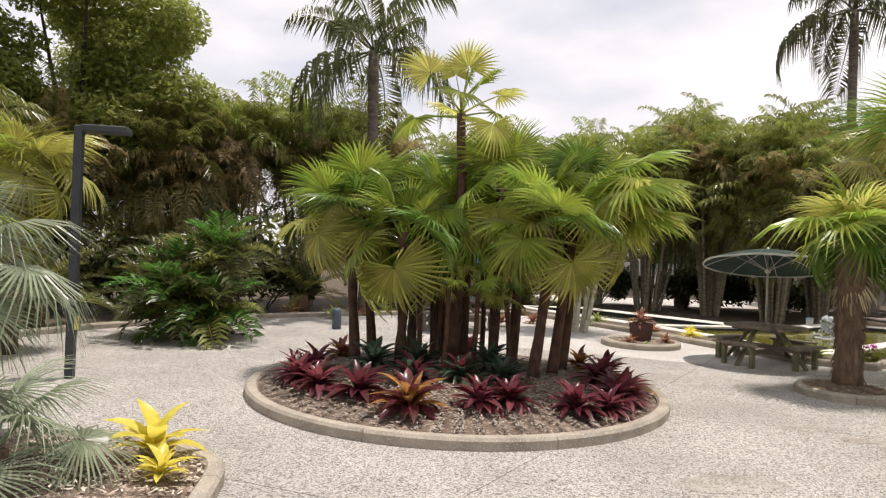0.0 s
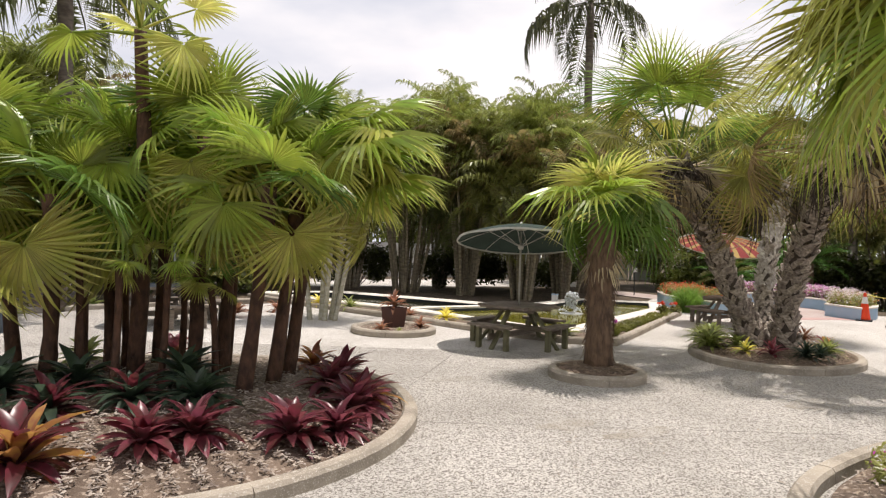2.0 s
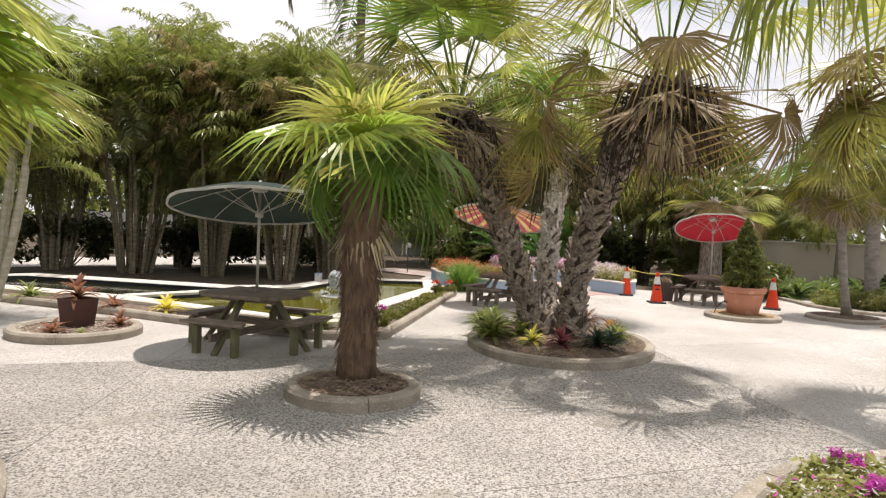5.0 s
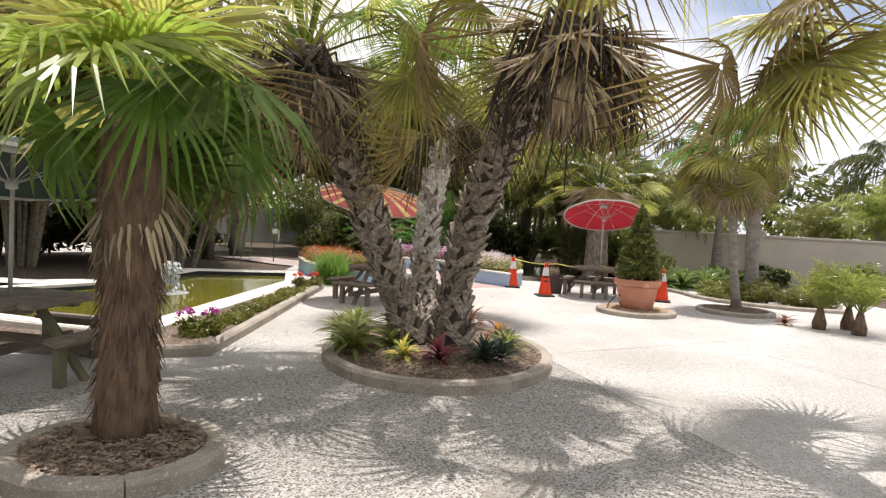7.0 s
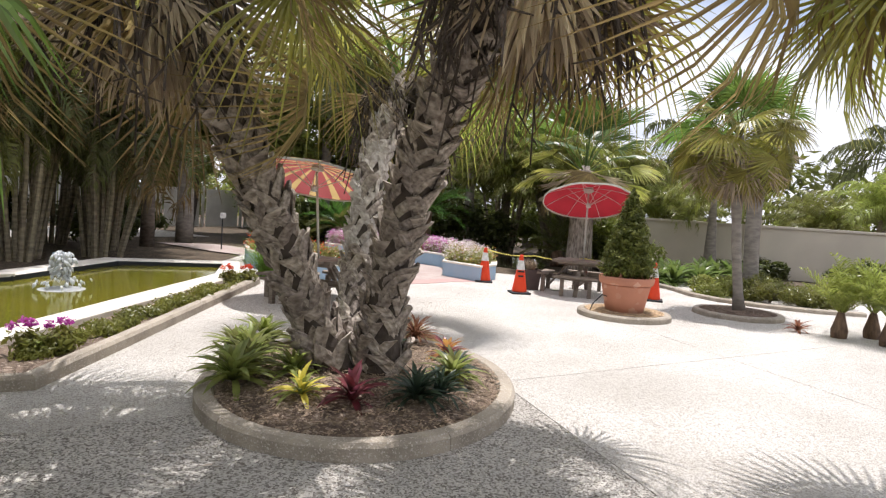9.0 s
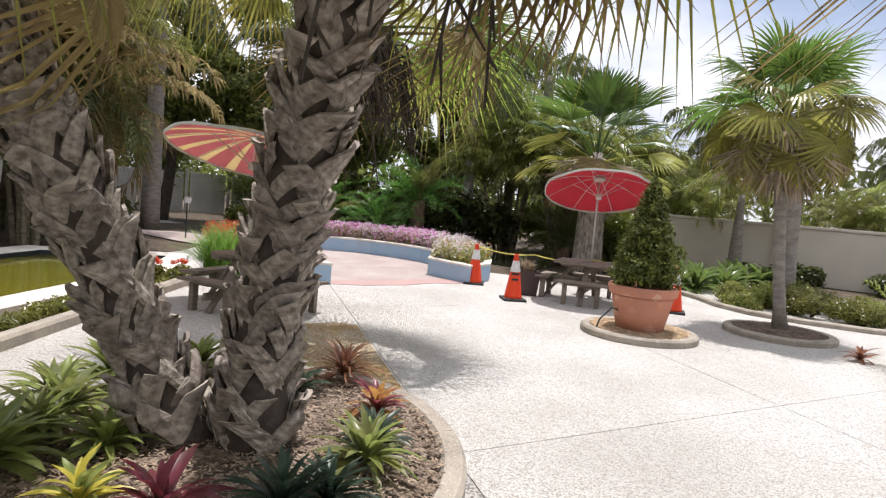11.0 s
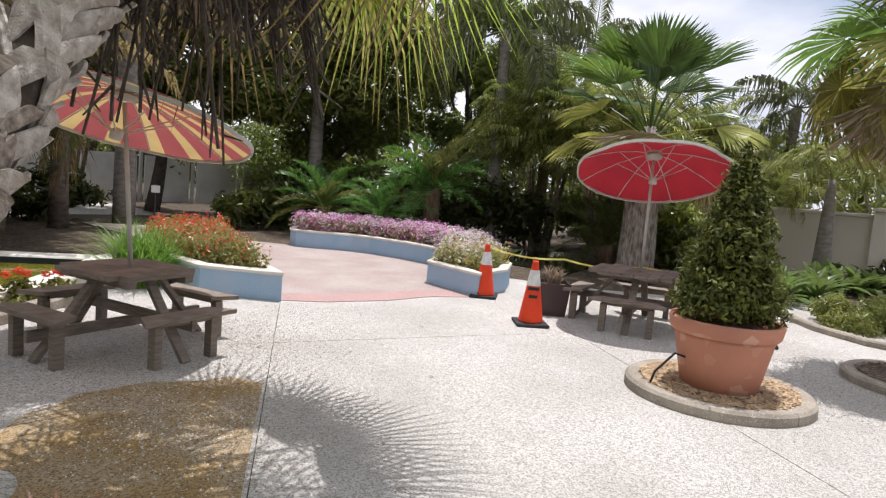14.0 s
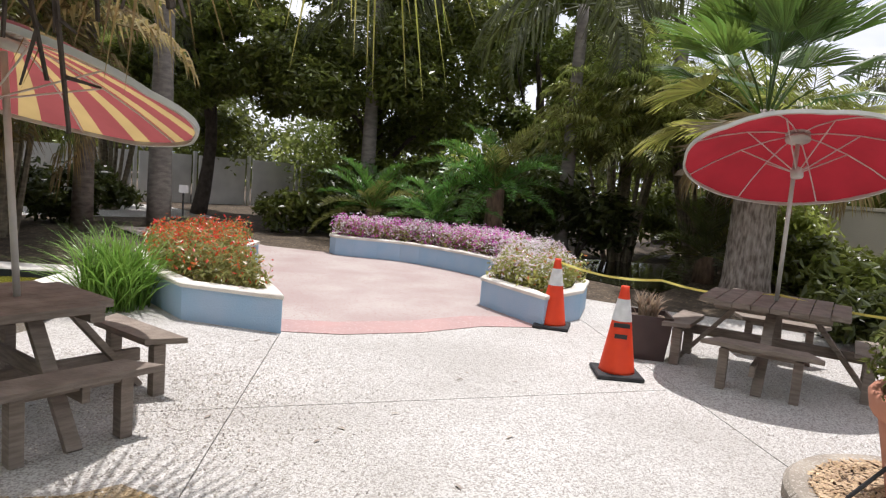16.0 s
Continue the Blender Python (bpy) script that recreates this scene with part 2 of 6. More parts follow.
    "fan_yellow": leaf("fan_yellow", (0.64, 0.61, 0.18), (0.42, 0.46, 0.10)),
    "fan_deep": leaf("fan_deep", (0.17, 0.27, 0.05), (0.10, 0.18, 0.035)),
    "fan_dusk": leaf("fan_dusk", (0.11, 0.19, 0.04), (0.065, 0.12, 0.03), through_light=0.35),
    "fan_olive": leaf("fan_olive", (0.36, 0.33, 0.07), (0.22, 0.23, 0.05)),
    "fan_silver": leaf("fan_silver", (0.297, 0.341, 0.220), (0.187, 0.231, 0.143), through_light=0.25),
    "fan_dead": leaf("fan_dead", (0.52, 0.43, 0.30), (0.33, 0.25, 0.17), rough=0.8, through_light=0.25),
    "fan_straw": leaf("fan_straw", (0.62, 0.53, 0.38), (0.40, 0.32, 0.21), rough=0.6, through_light=0.3),
    "fan_rust": leaf("fan_rust", (0.38, 0.28, 0.12), (0.26, 0.20, 0.08), rough=0.7),
    "feather": leaf("feather", (0.26, 0.27, 0.07), (0.12, 0.13, 0.036)),
    "feather_light": leaf("feather_light", (0.33, 0.37, 0.085), (0.19, 0.23, 0.05)),
    "cycad_green": leaf("cycad_green", (0.12, 0.26, 0.045), (0.07, 0.16, 0.03)),
    "feather_dry": leaf("feather_dry", (0.364, 0.266, 0.112), (0.196, 0.161, 0.070), rough=0.7),
    "feather_dark": leaf("feather_dark", (0.135, 0.155, 0.05), (0.08, 0.09, 0.03)),
    "broad": leaf("broad", (0.186, 0.221, 0.043), (0.109, 0.135, 0.029), vary=0.5),
    "broad_light": leaf("broad_light", (0.40, 0.45, 0.11), (0.24, 0.30, 0.06), vary=0.45),
    "broad_dark": leaf("broad_dark", (0.087, 0.104, 0.025), (0.049, 0.063, 0.015), vary=0.5),
    "conifer": leaf("conifer", (0.20, 0.23, 0.045), (0.08, 0.11, 0.025), scale=9.0, vary=0.6, through_light=0.25, rough=0.55, spec=0.25),
    "brom_red": leaf("brom_red", (0.18, 0.03, 0.048), (0.085, 0.032, 0.03), scale=5, rough=0.3),
    "brom_pink": leaf("brom_pink", (0.29, 0.07, 0.10), (0.16, 0.055, 0.055), scale=5, rough=0.3),
    "brom_gold": leaf("brom_gold", (0.50, 0.30, 0.07), (0.36, 0.14, 0.07), scale=6, rough=0.3),
    "brom_yellow": leaf("brom_yellow", (0.86, 0.74, 0.15), (0.68, 0.60, 0.09), scale=5, rough=0.35, vary=0.15),
    "brom_green": leaf("brom_green", (0.34, 0.38, 0.11), (0.21, 0.26, 0.07), scale=5, rough=0.35),
    "brom_olive": leaf("brom_olive", (0.27, 0.28, 0.10), (0.16, 0.18, 0.06), scale=5, rough=0.4),
    "brom_dark": leaf("brom_dark", (0.072, 0.111, 0.065), (0.046, 0.072, 0.052), scale=5, rough=0.35),
    "brom_rust": leaf("brom_rust", (0.38, 0.17, 0.10), (0.26, 0.13, 0.075), scale=5, rough=0.4),
    "lily": leaf("lily", (0.17, 0.23, 0.06), (0.10, 0.155, 0.04), scale=5),
    "grass": leaf("grass", (0.221, 0.377, 0.065), (0.143, 0.260, 0.046)),
    "groundcover": leaf("groundcover", (0.25, 0.255, 0.055), (0.15, 0.165, 0.04), vary=0.5),
    "petal_red": leaf("petal_red", (0.70, 0.04, 0.04), (0.66, 0.13, 0.03), vary=0.3),
    "petal_magenta": leaf("petal_magenta", (0.70, 0.11, 0.52), (0.56, 0.09, 0.46), vary=0.35),
    "petal_pale": leaf("petal_pale", (0.72, 0.50, 0.66), (0.74, 0.68, 0.70), vary=0.2),
    "petal_orange": leaf("petal_orange", (0.58, 0.20, 0.05), (0.45, 0.25, 0.08), vary=0.35),
    "petal_white": leaf("petal_white", (0.8, 0.8, 0.76), (0.75, 0.72, 0.7), vary=0.15),
    "planter_leaf": leaf("planter_leaf", (0.38, 0.37, 0.12), (0.23, 0.24, 0.07), vary=0.4),
}


# ---- building helpers ----
TAU = 2 * math.pi
rng = np.random.default_rng(7)


class Geo:
    """Vertices and faces of one mesh."""

    def __init__(self):
        self.v, self.f = [], []

    def add(self, verts, faces):
        k = len(self.v)
        self.v += [tuple(p) for p in verts]
        self.f += [tuple(i + k for i in f) for f in faces]
        return self

    def join(self, other, m):
        return self.add([m @ Vector(p) for p in other.v], other.f)

    def box(self, x, y, z, cx=0.0, cy=0.0, cz=0.0, m=None, bevel=0.06):
        """A box of size x, y, z with chamfered upright edges and top, centred at cx, cy, cz."""
        b = min(x, y, z) * bevel
        rings = []
        for dz, s in ((-z / 2, b), (-z / 2 + b, 0.0), (z / 2 - b, 0.0), (z / 2, b)):
            hx, hy = x / 2 - s, y / 2 - s
            rings.append([(cx + sx * hx, cy + sy * hy, cz + dz) for sx, sy in ((-1, -1), (1, -1), (1, 1), (-1, 1))])
        v = [p for r in rings for p in r]
        f = [(0, 3, 2, 1), (12, 13, 14, 15)]
        for a in range(3):
            f += [(a * 4 + i, a * 4 + (i + 1) % 4, a * 4 + 4 + (i + 1) % 4, a * 4 + 4 + i) for i in range(4)]
        return self.add([m @ Vector(p) for p in v] if m else v, f)

    def beam(self, a, b, w, h):
        """A plank w wide and h high from a to b."""
        a, b = Vector(a), Vector(b)
        d = b - a
        q = d.to_track_quat("X", "Z").to_matrix().to_4x4()
        return self.box(d.length, w, h, m=Matrix.Translation((a + b) / 2) @ q)

    def tube(self, path, radii, n=8, cap=True, wobble=0.0, seed=0):
        path = [Vector(p) for p in path]
        r = random.Random(seed)
        rings = []
        for i, p in enumerate(path):
            d = (path[min(i + 1, len(path) - 1)] - path[max(i - 1, 0)]).normalized()
            side = d.cross(Vector((0.31, 0.95, 0.02))).normalized()
            up = side.cross(d)
            rad = radii[i] if isinstance(radii, (list, tuple)) else radii
            rings.append([p + (side * math.cos(TAU * j / n) + up * math.sin(TAU * j / n)) * rad * (1 + wobble * (r.random() - 0.5)) for j in range(n)])
        v = [p for ring in rings for p in ring]
        f = [(i * n + j, i * n + (j + 1) % n, (i + 1) * n + (j + 1) % n, (i + 1) * n + j) for i in range(len(path) - 1) for j in range(n)]
        if cap:
            f += [tuple(range(n - 1, -1, -1)), tuple((len(path) - 1) * n + j for j in range(n))]
        return self.add(v, f)

    def lathe(self, profile, n=24, close=True):
        """Turns a list of (radius, height) round the upright axis."""
        v = [(r * math.cos(TAU * j / n), r * math.sin(TAU * j / n), z) for r, z in profile for j in range(n)]
        f = [(i * n + j, i * n + (j + 1) % n, (i + 1) * n + (j + 1) % n, (i + 1) * n + j) for i in range(len(profile) - 1) for j in range(n)]
        if close:
            f += [tuple(range(n - 1, -1, -1)), tuple((len(profile) - 1) * n + j for j in range(n))]
        return self.add(v, f)

    def sweep(self, path, profile, closed=True):
        """A profile of (outwards, up) swept along a level path that runs anticlockwise."""
        k, n, v = len(path), len(profile), []
        for i, p in enumerate(path):
            a = path[i - 1] if closed or i else p
            b = path[(i + 1) % k] if closed or i < k - 1 else p
            d = Vector((b[0] - a[0], b[1] - a[1])).normalized()
            z = p[2] if len(p) > 2 else 0.0
            v += [(p[0] + d.y * o, p[1] - d.x * o, z + u) for o, u in profile]
        f = []
        for i in range(k if closed else k - 1):
            j = (i + 1) % k
            f += [(i * n + a, j * n + a, j * n + (a + 1) % n, i * n + (a + 1) % n) for a in range(n)]
        if not closed:
            f += [tuple(range(n)), tuple((k - 1) * n + a for a in range(n - 1, -1, -1))]
        return self.add(v, f)

    def prism(self, outline, z0, z1):
        n = len(outline)
        v = [(x, y, z) for z in (z0, z1) for x, y in outline]
        f = [tuple(range(n - 1, -1, -1)), tuple(range(n, 2 * n))]
        return self.add(v, f + [(i, (i + 1) % n, n + (i + 1) % n, n + i) for i in range(n)])


def mesh_of(geo, mat, smooth=False, name="mesh"):
    me = bpy.data.meshes.new(name)
    me.from_pydata(geo.v, [], geo.f)
    me.materials.append(mat)
    if smooth:
        me.polygons.foreach_set("use_smooth", [True] * len(me.polygons))
    me.update()
    return me


def part(name, geo, mat, parent=None, label="", smooth=False, m=None):
    """One mesh object under a thing or a part; geo may be a Geo or a ready mesh."""
    ob = new(name, geo if isinstance(geo, bpy.types.Mesh) else mesh_of(geo, mat, smooth, name))
    if parent:
        ob.parent = parent
    if m is not None:
        ob.matrix_basis = m
    return tagged(ob, label) if label else ob


def thing(name, label, category, x=0.0, y=0.0, z=0.0, group="", kind="", turn=0.0):
    ob = new(name)
    ob.empty_display_size = 0.1
    ob.matrix_basis = pose(x, y, z, 0, 0, turn)
    return tagged(ob, label, category, group, kind)


def circle(x, y, r, n=48, ry=None, z=None):
    return [(x + r * math.cos(TAU * i / n), y + (ry or r) * math.sin(TAU * i / n)) + ((z,) if z is not None else ()) for i in range(n)]


def rounded(points, steps=6):
    """A closed smooth outline through the points."""
    out, k = [], len(points)
    for i in range(k):
        a, b, c, d = (Vector(points[(i + j) % k]) for j in (-1, 0, 1, 2))
        for s in range(steps):
            t = s / steps
            out.append(tuple(0.5 * (2 * b + (c - a) * t + (2 * a - 5 * b + 4 * c - d) * t * t + (3 * b - a - 3 * c + d) * t ** 3)))
    return out


# ---- leaves ----
def fan_leaf(R=0.65, petiole=0.6, segments=34, spread=150, droop=0.22, tilt=30, split=0.5, fold=0.35, seed=0, ragged=0.08):
    """A fan leaf along +X: a thin stalk, then pleated segments that part towards hanging tips."""
    r, g = random.Random(seed), Geo()
    g.tube([(0, 0, 0), (petiole * 0.5, 0, 0.03 * petiole), (petiole, 0, 0)], [0.02, 0.012, 0.009], 4, False)
    tiltm = Matrix.Translation((petiole, 0, 0)) @ Matrix.Rotation(radians(tilt), 4, "Y")
    half = radians(spread) / segments
    for i in range(segments):
        a = radians(-spread + (2 * i + 1) * spread / segments)
        L = R * (0.80 + 0.20 * math.cos(a * 0.55)) * (1 + ragged * (r.random() - 0.6))
        tip_d = droop * (0.6 + 0.8 * r.random())
        rings = []
        for q, w in ((0.04, 1.0), (split, 1.0), (0.5 + split / 2, 0.62), (1.0, 0.0)):
            rad = L * q
            z = -tip_d * R * q ** 2.6 + 0.06 * R * math.sin(q * 3.1) - abs(a) / 3.0 * 0.10 * R * q
            cx, cy = rad * math.cos(a), rad * math.sin(a)
            ww = math.tan(half) * R * min(q, split) * w * 1.02
            px, py = -math.sin(a) * ww, math.cos(a) * ww
            rings.append(((cx + px, cy + py, z - fold * ww), (cx, cy, z + fold * ww * 0.6), (cx - px, cy - py, z - fold * ww)))
        v = [p for ring in rings[:3] for p in ring] + [rings[3][1]]
        f = [(0, 1, 4, 3), (1, 2, 5, 4), (3, 4, 7, 6), (4, 5, 8, 7), (6, 7, 9), (7, 8, 9)]
        g.add([tiltm @ Vector(p) for p in v], f)
    return g


def hanging_leaf(R=0.7, petiole=0.5, segments=16, seed=0):
    """A dead fan leaf along +X, collapsed into narrow hanging strips."""
    r, g = random.Random(seed), Geo()
    g.tube([(0, 0, 0), (petiole, 0, 0)], [0.02, 0.01], 4, False)
    for i in range(segments):
        a, L = radians(r.uniform(-38, 38)), R * r.uniform(0.6, 1.15)
        curl = r.uniform(-0.25, 0.25)
        v = []
        for q, w in ((0.0, 0.007), (0.45, 0.019), (0.8, 0.013), (1.0, 0.001)):
            x, y, z = petiole + L * q * math.cos(a), L * q * math.sin(a) * (1.1 - 0.5 * q), curl * L * q * q
            v += [(x, y - w, z), (x, y, z + w), (x, y + w, z)]
        g.add(v, [(k * 3 + j, k * 3 + j + 1, k * 3 + j + 4, k * 3 + j + 3) for k in range(3) for j in range(2)])
    return g


def feather_leaf(L=2.2, pairs=26, leaflet=0.42, width=0.028, droop=0.55, seed=0, vee=25, hang=0.35, rise=0.0):
    """A feather leaf along +X: an arching rib with two rows of leaflets, which hang for a leaf held at the angle rise."""
    r, g = random.Random(seed), Geo()

    def rib(q):
        at = spine[0]
        for k in range(24):
            at = at.lerp(spine[k + 1], min(1.0, max(0.0, q * 24 - k))) if q * 24 > k else at
        return at
    spine = [Vector((0, 0, 0))]
    for k in range(24):
        a = -2 * droop * ((k + 0.5) / 24) ** 1.7
        spine.append(spine[-1] + Vector((math.cos(a), 0, math.sin(a))) * L / 24)
    weight = Vector((-math.sin(radians(rise)), 0, -math.cos(radians(rise))))
    g.tube([rib(q / 7) for q in range(8)], [0.022 * L / 2 * (1 - 0.85 * q / 7) for q in range(8)], 4, False)
    for i in range(pairs):
        q = 0.16 + 0.84 * (i + 0.5) / pairs
        p, d = rib(q), (rib(min(q + 0.02, 1.0)) - rib(q - 0.02)).normalized()
        size = leaflet * (0.55 + 0.8 * math.sin(math.pi * min(1.0, 0.15 + 0.85 * q) ** 0.9)) * r.uniform(0.85, 1.1)
        for s in (-1, 1):
            ang = radians(62 - 30 * q + r.uniform(-6, 6))
            out = (d * math.cos(ang) + Vector((0, s, 0)) * math.sin(ang) + Vector((0, 0, math.sin(radians(vee + r.uniform(-14, 14)))))).normalized()
            mid = p + out * size * 0.55
            tip = p + out * size + weight * (hang * size * r.uniform(0.6, 1.5))
            w = d * width
            up = Vector((0, 0, width * 0.5))
            g.add([p, mid - w + up, mid + up * 0.2, mid + w + up, tip], [(0, 1, 2), (0, 2, 3), (1, 4, 2), (2, 4, 3)])
    return g


def strap_leaf(L=0.5, w=0.04, rise=0.5, droop=0.6, n=5, seed=0, point=0.3):
    """An arching strap along +X with a channel down its middle."""
    g, v = Geo(), []
    for i in range(n + 1):
        q = i / n
        x, z = L * (q - 0.15 * q * q), L * (rise * q - droop * q * q)
        ww = w * (0.75 + 0.6 * math.sin(q * 2.6)) * (1 if q < 1 - point else max(0.04, (1 - q) / point))
        v += [(x, -ww, z + ww * 0.35), (x, 0, z - ww * 0.1), (x, ww, z + ww * 0.35)]
    return g.add(v, [(k * 3 + j, k * 3 + j + 1, k * 3 + j + 4, k * 3 + j + 3) for k in range(n) for j in range(2)])


def leaf_cloud(blobs, n, size, seed=0, flat=0.5, shell=0.55):
    """Many small two-part leaves spread over lumps (x, y, z, rx, ry, rz); the lumps make an uneven outline with gaps."""
    r = np.random.default_rng(seed)
    blobs = np.array(blobs, float)
    vol = (blobs[:, 3] * blobs[:, 4] * blobs[:, 5]) ** 0.7
    pick = r.choice(len(blobs), n, p=vol / vol.sum())
    d = r.normal(size=(n, 3))
    d /= np.linalg.norm(d, axis=1)[:, None]
    rad = shell + (1.08 - shell) * r.random(n) ** 0.8
    c = blobs[pick, :3] + d * blobs[pick, 3:] * rad[:, None]
    nrm = d * (1 - flat) + np.array([0, 0, flat]) + r.normal(scale=0.45, size=(n, 3))
    nrm /= np.linalg.norm(nrm, axis=1)[:, None]
    a = np.cross(nrm, r.normal(size=(n, 3)))
    a /= np.linalg.norm(a, axis=1)[:, None]
    b = np.cross(nrm, a)
    s = size * r.uniform(0.6, 1.3, n)[:, None]
    v = np.stack([c - a * s, c + b * s * 0.42 - nrm * s * 0.15, c + a * s, c - b * s * 0.42 - nrm * s * 0.15], 1).reshape(-1, 3)
    g = Geo()
    g.v = v.tolist()
    g.f = [(4 * i, 4 * i + 1, 4 * i + 2, 4 * i + 3) for i in range(n)]
    return g


def lumps(n, box, seed, size=(0.5, 1.0)):
    """Random lumps inside an ellipsoid (cx, cy, cz, rx, ry, rz)."""
    r, out = random.Random(seed), []
    for _ in range(n):
        while True:
            p = [r.uniform(-1, 1) for _ in range(3)]
            if sum(c * c for c in p) < 1:
                break
        s = r.uniform(*size)
        out.append((box[0] + p[0] * box[3], box[1] + p[1] * box[4], box[2] + p[2] * box[5], s, s * r.uniform(0.8, 1.2), s * r.uniform(0.6, 0.9)))
    return out


FAN = {}


def fan_mesh(key, mat, k, **a):
    if (key, mat, k) not in FAN:
        FAN[key, mat, k] = mesh_of(fan_leaf(seed=k * 7 + len(key), **a), M[mat], False, "leaf")
    return FAN[key, mat, k]


def aim(at, azimuth, elevation, twist=0.0, size=1.0):
    return Matrix.Translation(at) @ Matrix.Rotation(radians(azimuth), 4, "Z") @ Matrix.Rotation(-radians(elevation), 4, "Y") \
        @ Matrix.Rotation(radians(twist), 4, "X") @ Matrix.Diagonal((size, size, size, 1))


def fan_crown(parent, top, n, meshes, seed, size=1.0, high=80, low=-45, name="leaf", spin=0.0, clear=None):
    """Fan leaves set round the top of a trunk, the youngest upright, the oldest hanging."""
    r = random.Random(seed)
    for i in range(n):
        q = (i + 0.5) / n
        el = high + (low - high) * q + r.uniform(-8, 8)
        az = spin + i * 137.5 + r.uniform(-14, 14)
        if clear and abs((az - clear[0] + 180) % 360 - 180) < clear[1]:
            el = max(el, clear[2] + 0.3 * el)
        part(name, meshes[min(len(meshes) - 1, int(len(meshes) * min(0.999, max(0.0, q + r.uniform(-0.3, 0.3)))))], None, parent, m=aim((top[0], top[1], top[2] - 0.12 * q), az, el, r.uniform(-34, 34), size * r.uniform(0.85, 1.12) * (0.8 + 0.2 * min(1, q * 3))))


def curve_points(a, b, bend, n=9):
    a, b, bend = Vector(a), Vector(b), Vector(bend)
    return [a.lerp(b, i / n) + bend * math.sin(math.pi * i / n) for i in range(n + 1)]


# ---- ground and pavement ----
def polygon(points, z):
    return Geo().add([(x, y, z) for x, y in points], [tuple(range(len(points)))])


ground = tagged(part("ground", polygon([(-900, -900), (900, -900), (900, 900), (-900, 900)], -0.03), M["soil"]), "dark brown soil strewn with leaf litter", "ground", kind="structure")

PLAZA = rounded([(-7.5, -8), (2, -9), (11, -6), (18, -1.5), (23.5, 1.8), (24.0, 5.2), (21.5, 8.0), (20.5, 11.0), (19.5, 16.5), (16.0, 15.0), (12.0, 14.5), (7.6, 17.0), (5.0, 17.2), (0.5, 16.6), (-3.3, 14.9), (-6.2, 12.2), (-8.5, 7.0), (-9.0, 0.0)], 5)


def paving():
    """The plaza as slabs parted by narrow joints, cut along two families of lines."""
    bm = bmesh.new()
    bm.faces.new([bm.verts.new((x, y, 0)) for x, y in PLAZA])
    along, across = Vector((0.69, 0.724, 0)), Vector((0.865, -0.50, 0))
    cuts = [(Vector((9.0, 3.4, 0)) + Vector((0.724, -0.69, 0)) * d, along.cross(Vector((0, 0, 1)))) for d in (-12.0, -6.4, 0.0, 3.3, 8.0)]
    cuts += [(Vector((11.4, 5.67, 0)) + along * d, across.cross(Vector((0, 0, 1)))) for d in (-13.0, -8.6, -4.4, 0.0, 4.9)]
    for co, no in cuts:
        bmesh.ops.bisect_plane(bm, geom=bm.verts[:] + bm.edges[:] + bm.faces[:], plane_co=co, plane_no=no)
    slabs = []
    for f in bm.faces:
        pts = [v.co.copy() for v in f.verts]
        k = len(pts)
        inset = []
        for i in range(k):
            a, b, c = pts[i - 1], pts[i], pts[(i + 1) % k]
            d1, d2 = (b - a).normalized(), (c - b).normalized()
            n = Vector((-d1.y - d2.y, d1.x + d2.x, 0))
            inset.append(b + n.normalized() * 0.005 if n.length > 1e-4 else b)
        slabs.append([(p.x, p.y) for p in inset])
    bm.free()
    return slabs


pavement = thing("pavement", "pale exposed-aggregate concrete plaza with narrow joints", "pavement", kind="structure")
for slab in paving():
    mx, my = sum(p[0] for p in slab) / len(slab), sum(p[1] for p in slab) / len(slab)
    older = (mx - 9.0) * -0.724 + (my - 3.4) * 0.69 > 0 and (mx - 11.4) * 0.69 + (my - 5.67) * 0.724 < 0
    part("slab", Geo().prism(slab, -0.028, 0.0), M["worn_aggregate" if older else "aggregate"], pavement)

PINK = [(15.98, 10.74), (16.4, 10.35), (17.14, 10.0), (17.9, 9.84), (18.45, 9.46), (18.9, 10.5), (20.2, 11.2), (21.1, 12.1), (21.2, 13.1), (20.8, 14.1), (20.3, 15.0), (19.6, 16.3), (19.6, 19.0), (18.3, 20.0), (17.9, 17.0), (18.0, 14.7), (17.3, 13.1), (16.6, 11.9)]
tagged(part("pavement", Geo().prism(PINK, 0.001, 0.005), M["pink"]), "stained pinkish concrete terrace between blue planters", "pavement", kind="structure")

front = PINK[:5]
tagged(part("pavement", Geo().prism(front + [(x + 0.27, y + 0.42) for x, y in front[::-1]], 0.0055, 0.008), M["pink_edge"]), "rose-pink stained band along the terrace's edge", "pavement", kind="structure")

loop = rounded([(12.15, 6.75), (12.95, 7.58), (13.8, 8.47), (13.5, 8.85), (12.9, 9.05), (12.3, 8.9), (12.0, 8.4), (11.9, 7.6), (11.92, 7.0)], 12)
edge = [(12.15, 6.745), (13.8, 8.476)] + [(x + 0.16 * noise.noise((x * 3, y * 3, 1.0)) + 0.05 * noise.noise((x * 11, y * 11, 2.0)), y + 0.16 * noise.noise((x * 3, y * 3, 5.0))) for x, y in loop[30:100]]
tagged(part("pavement", Geo().prism(edge, 0.001, 0.004), M["ochre"]), "patch of paving stained ochre by fallen palm litter", "pavement", kind="structure")

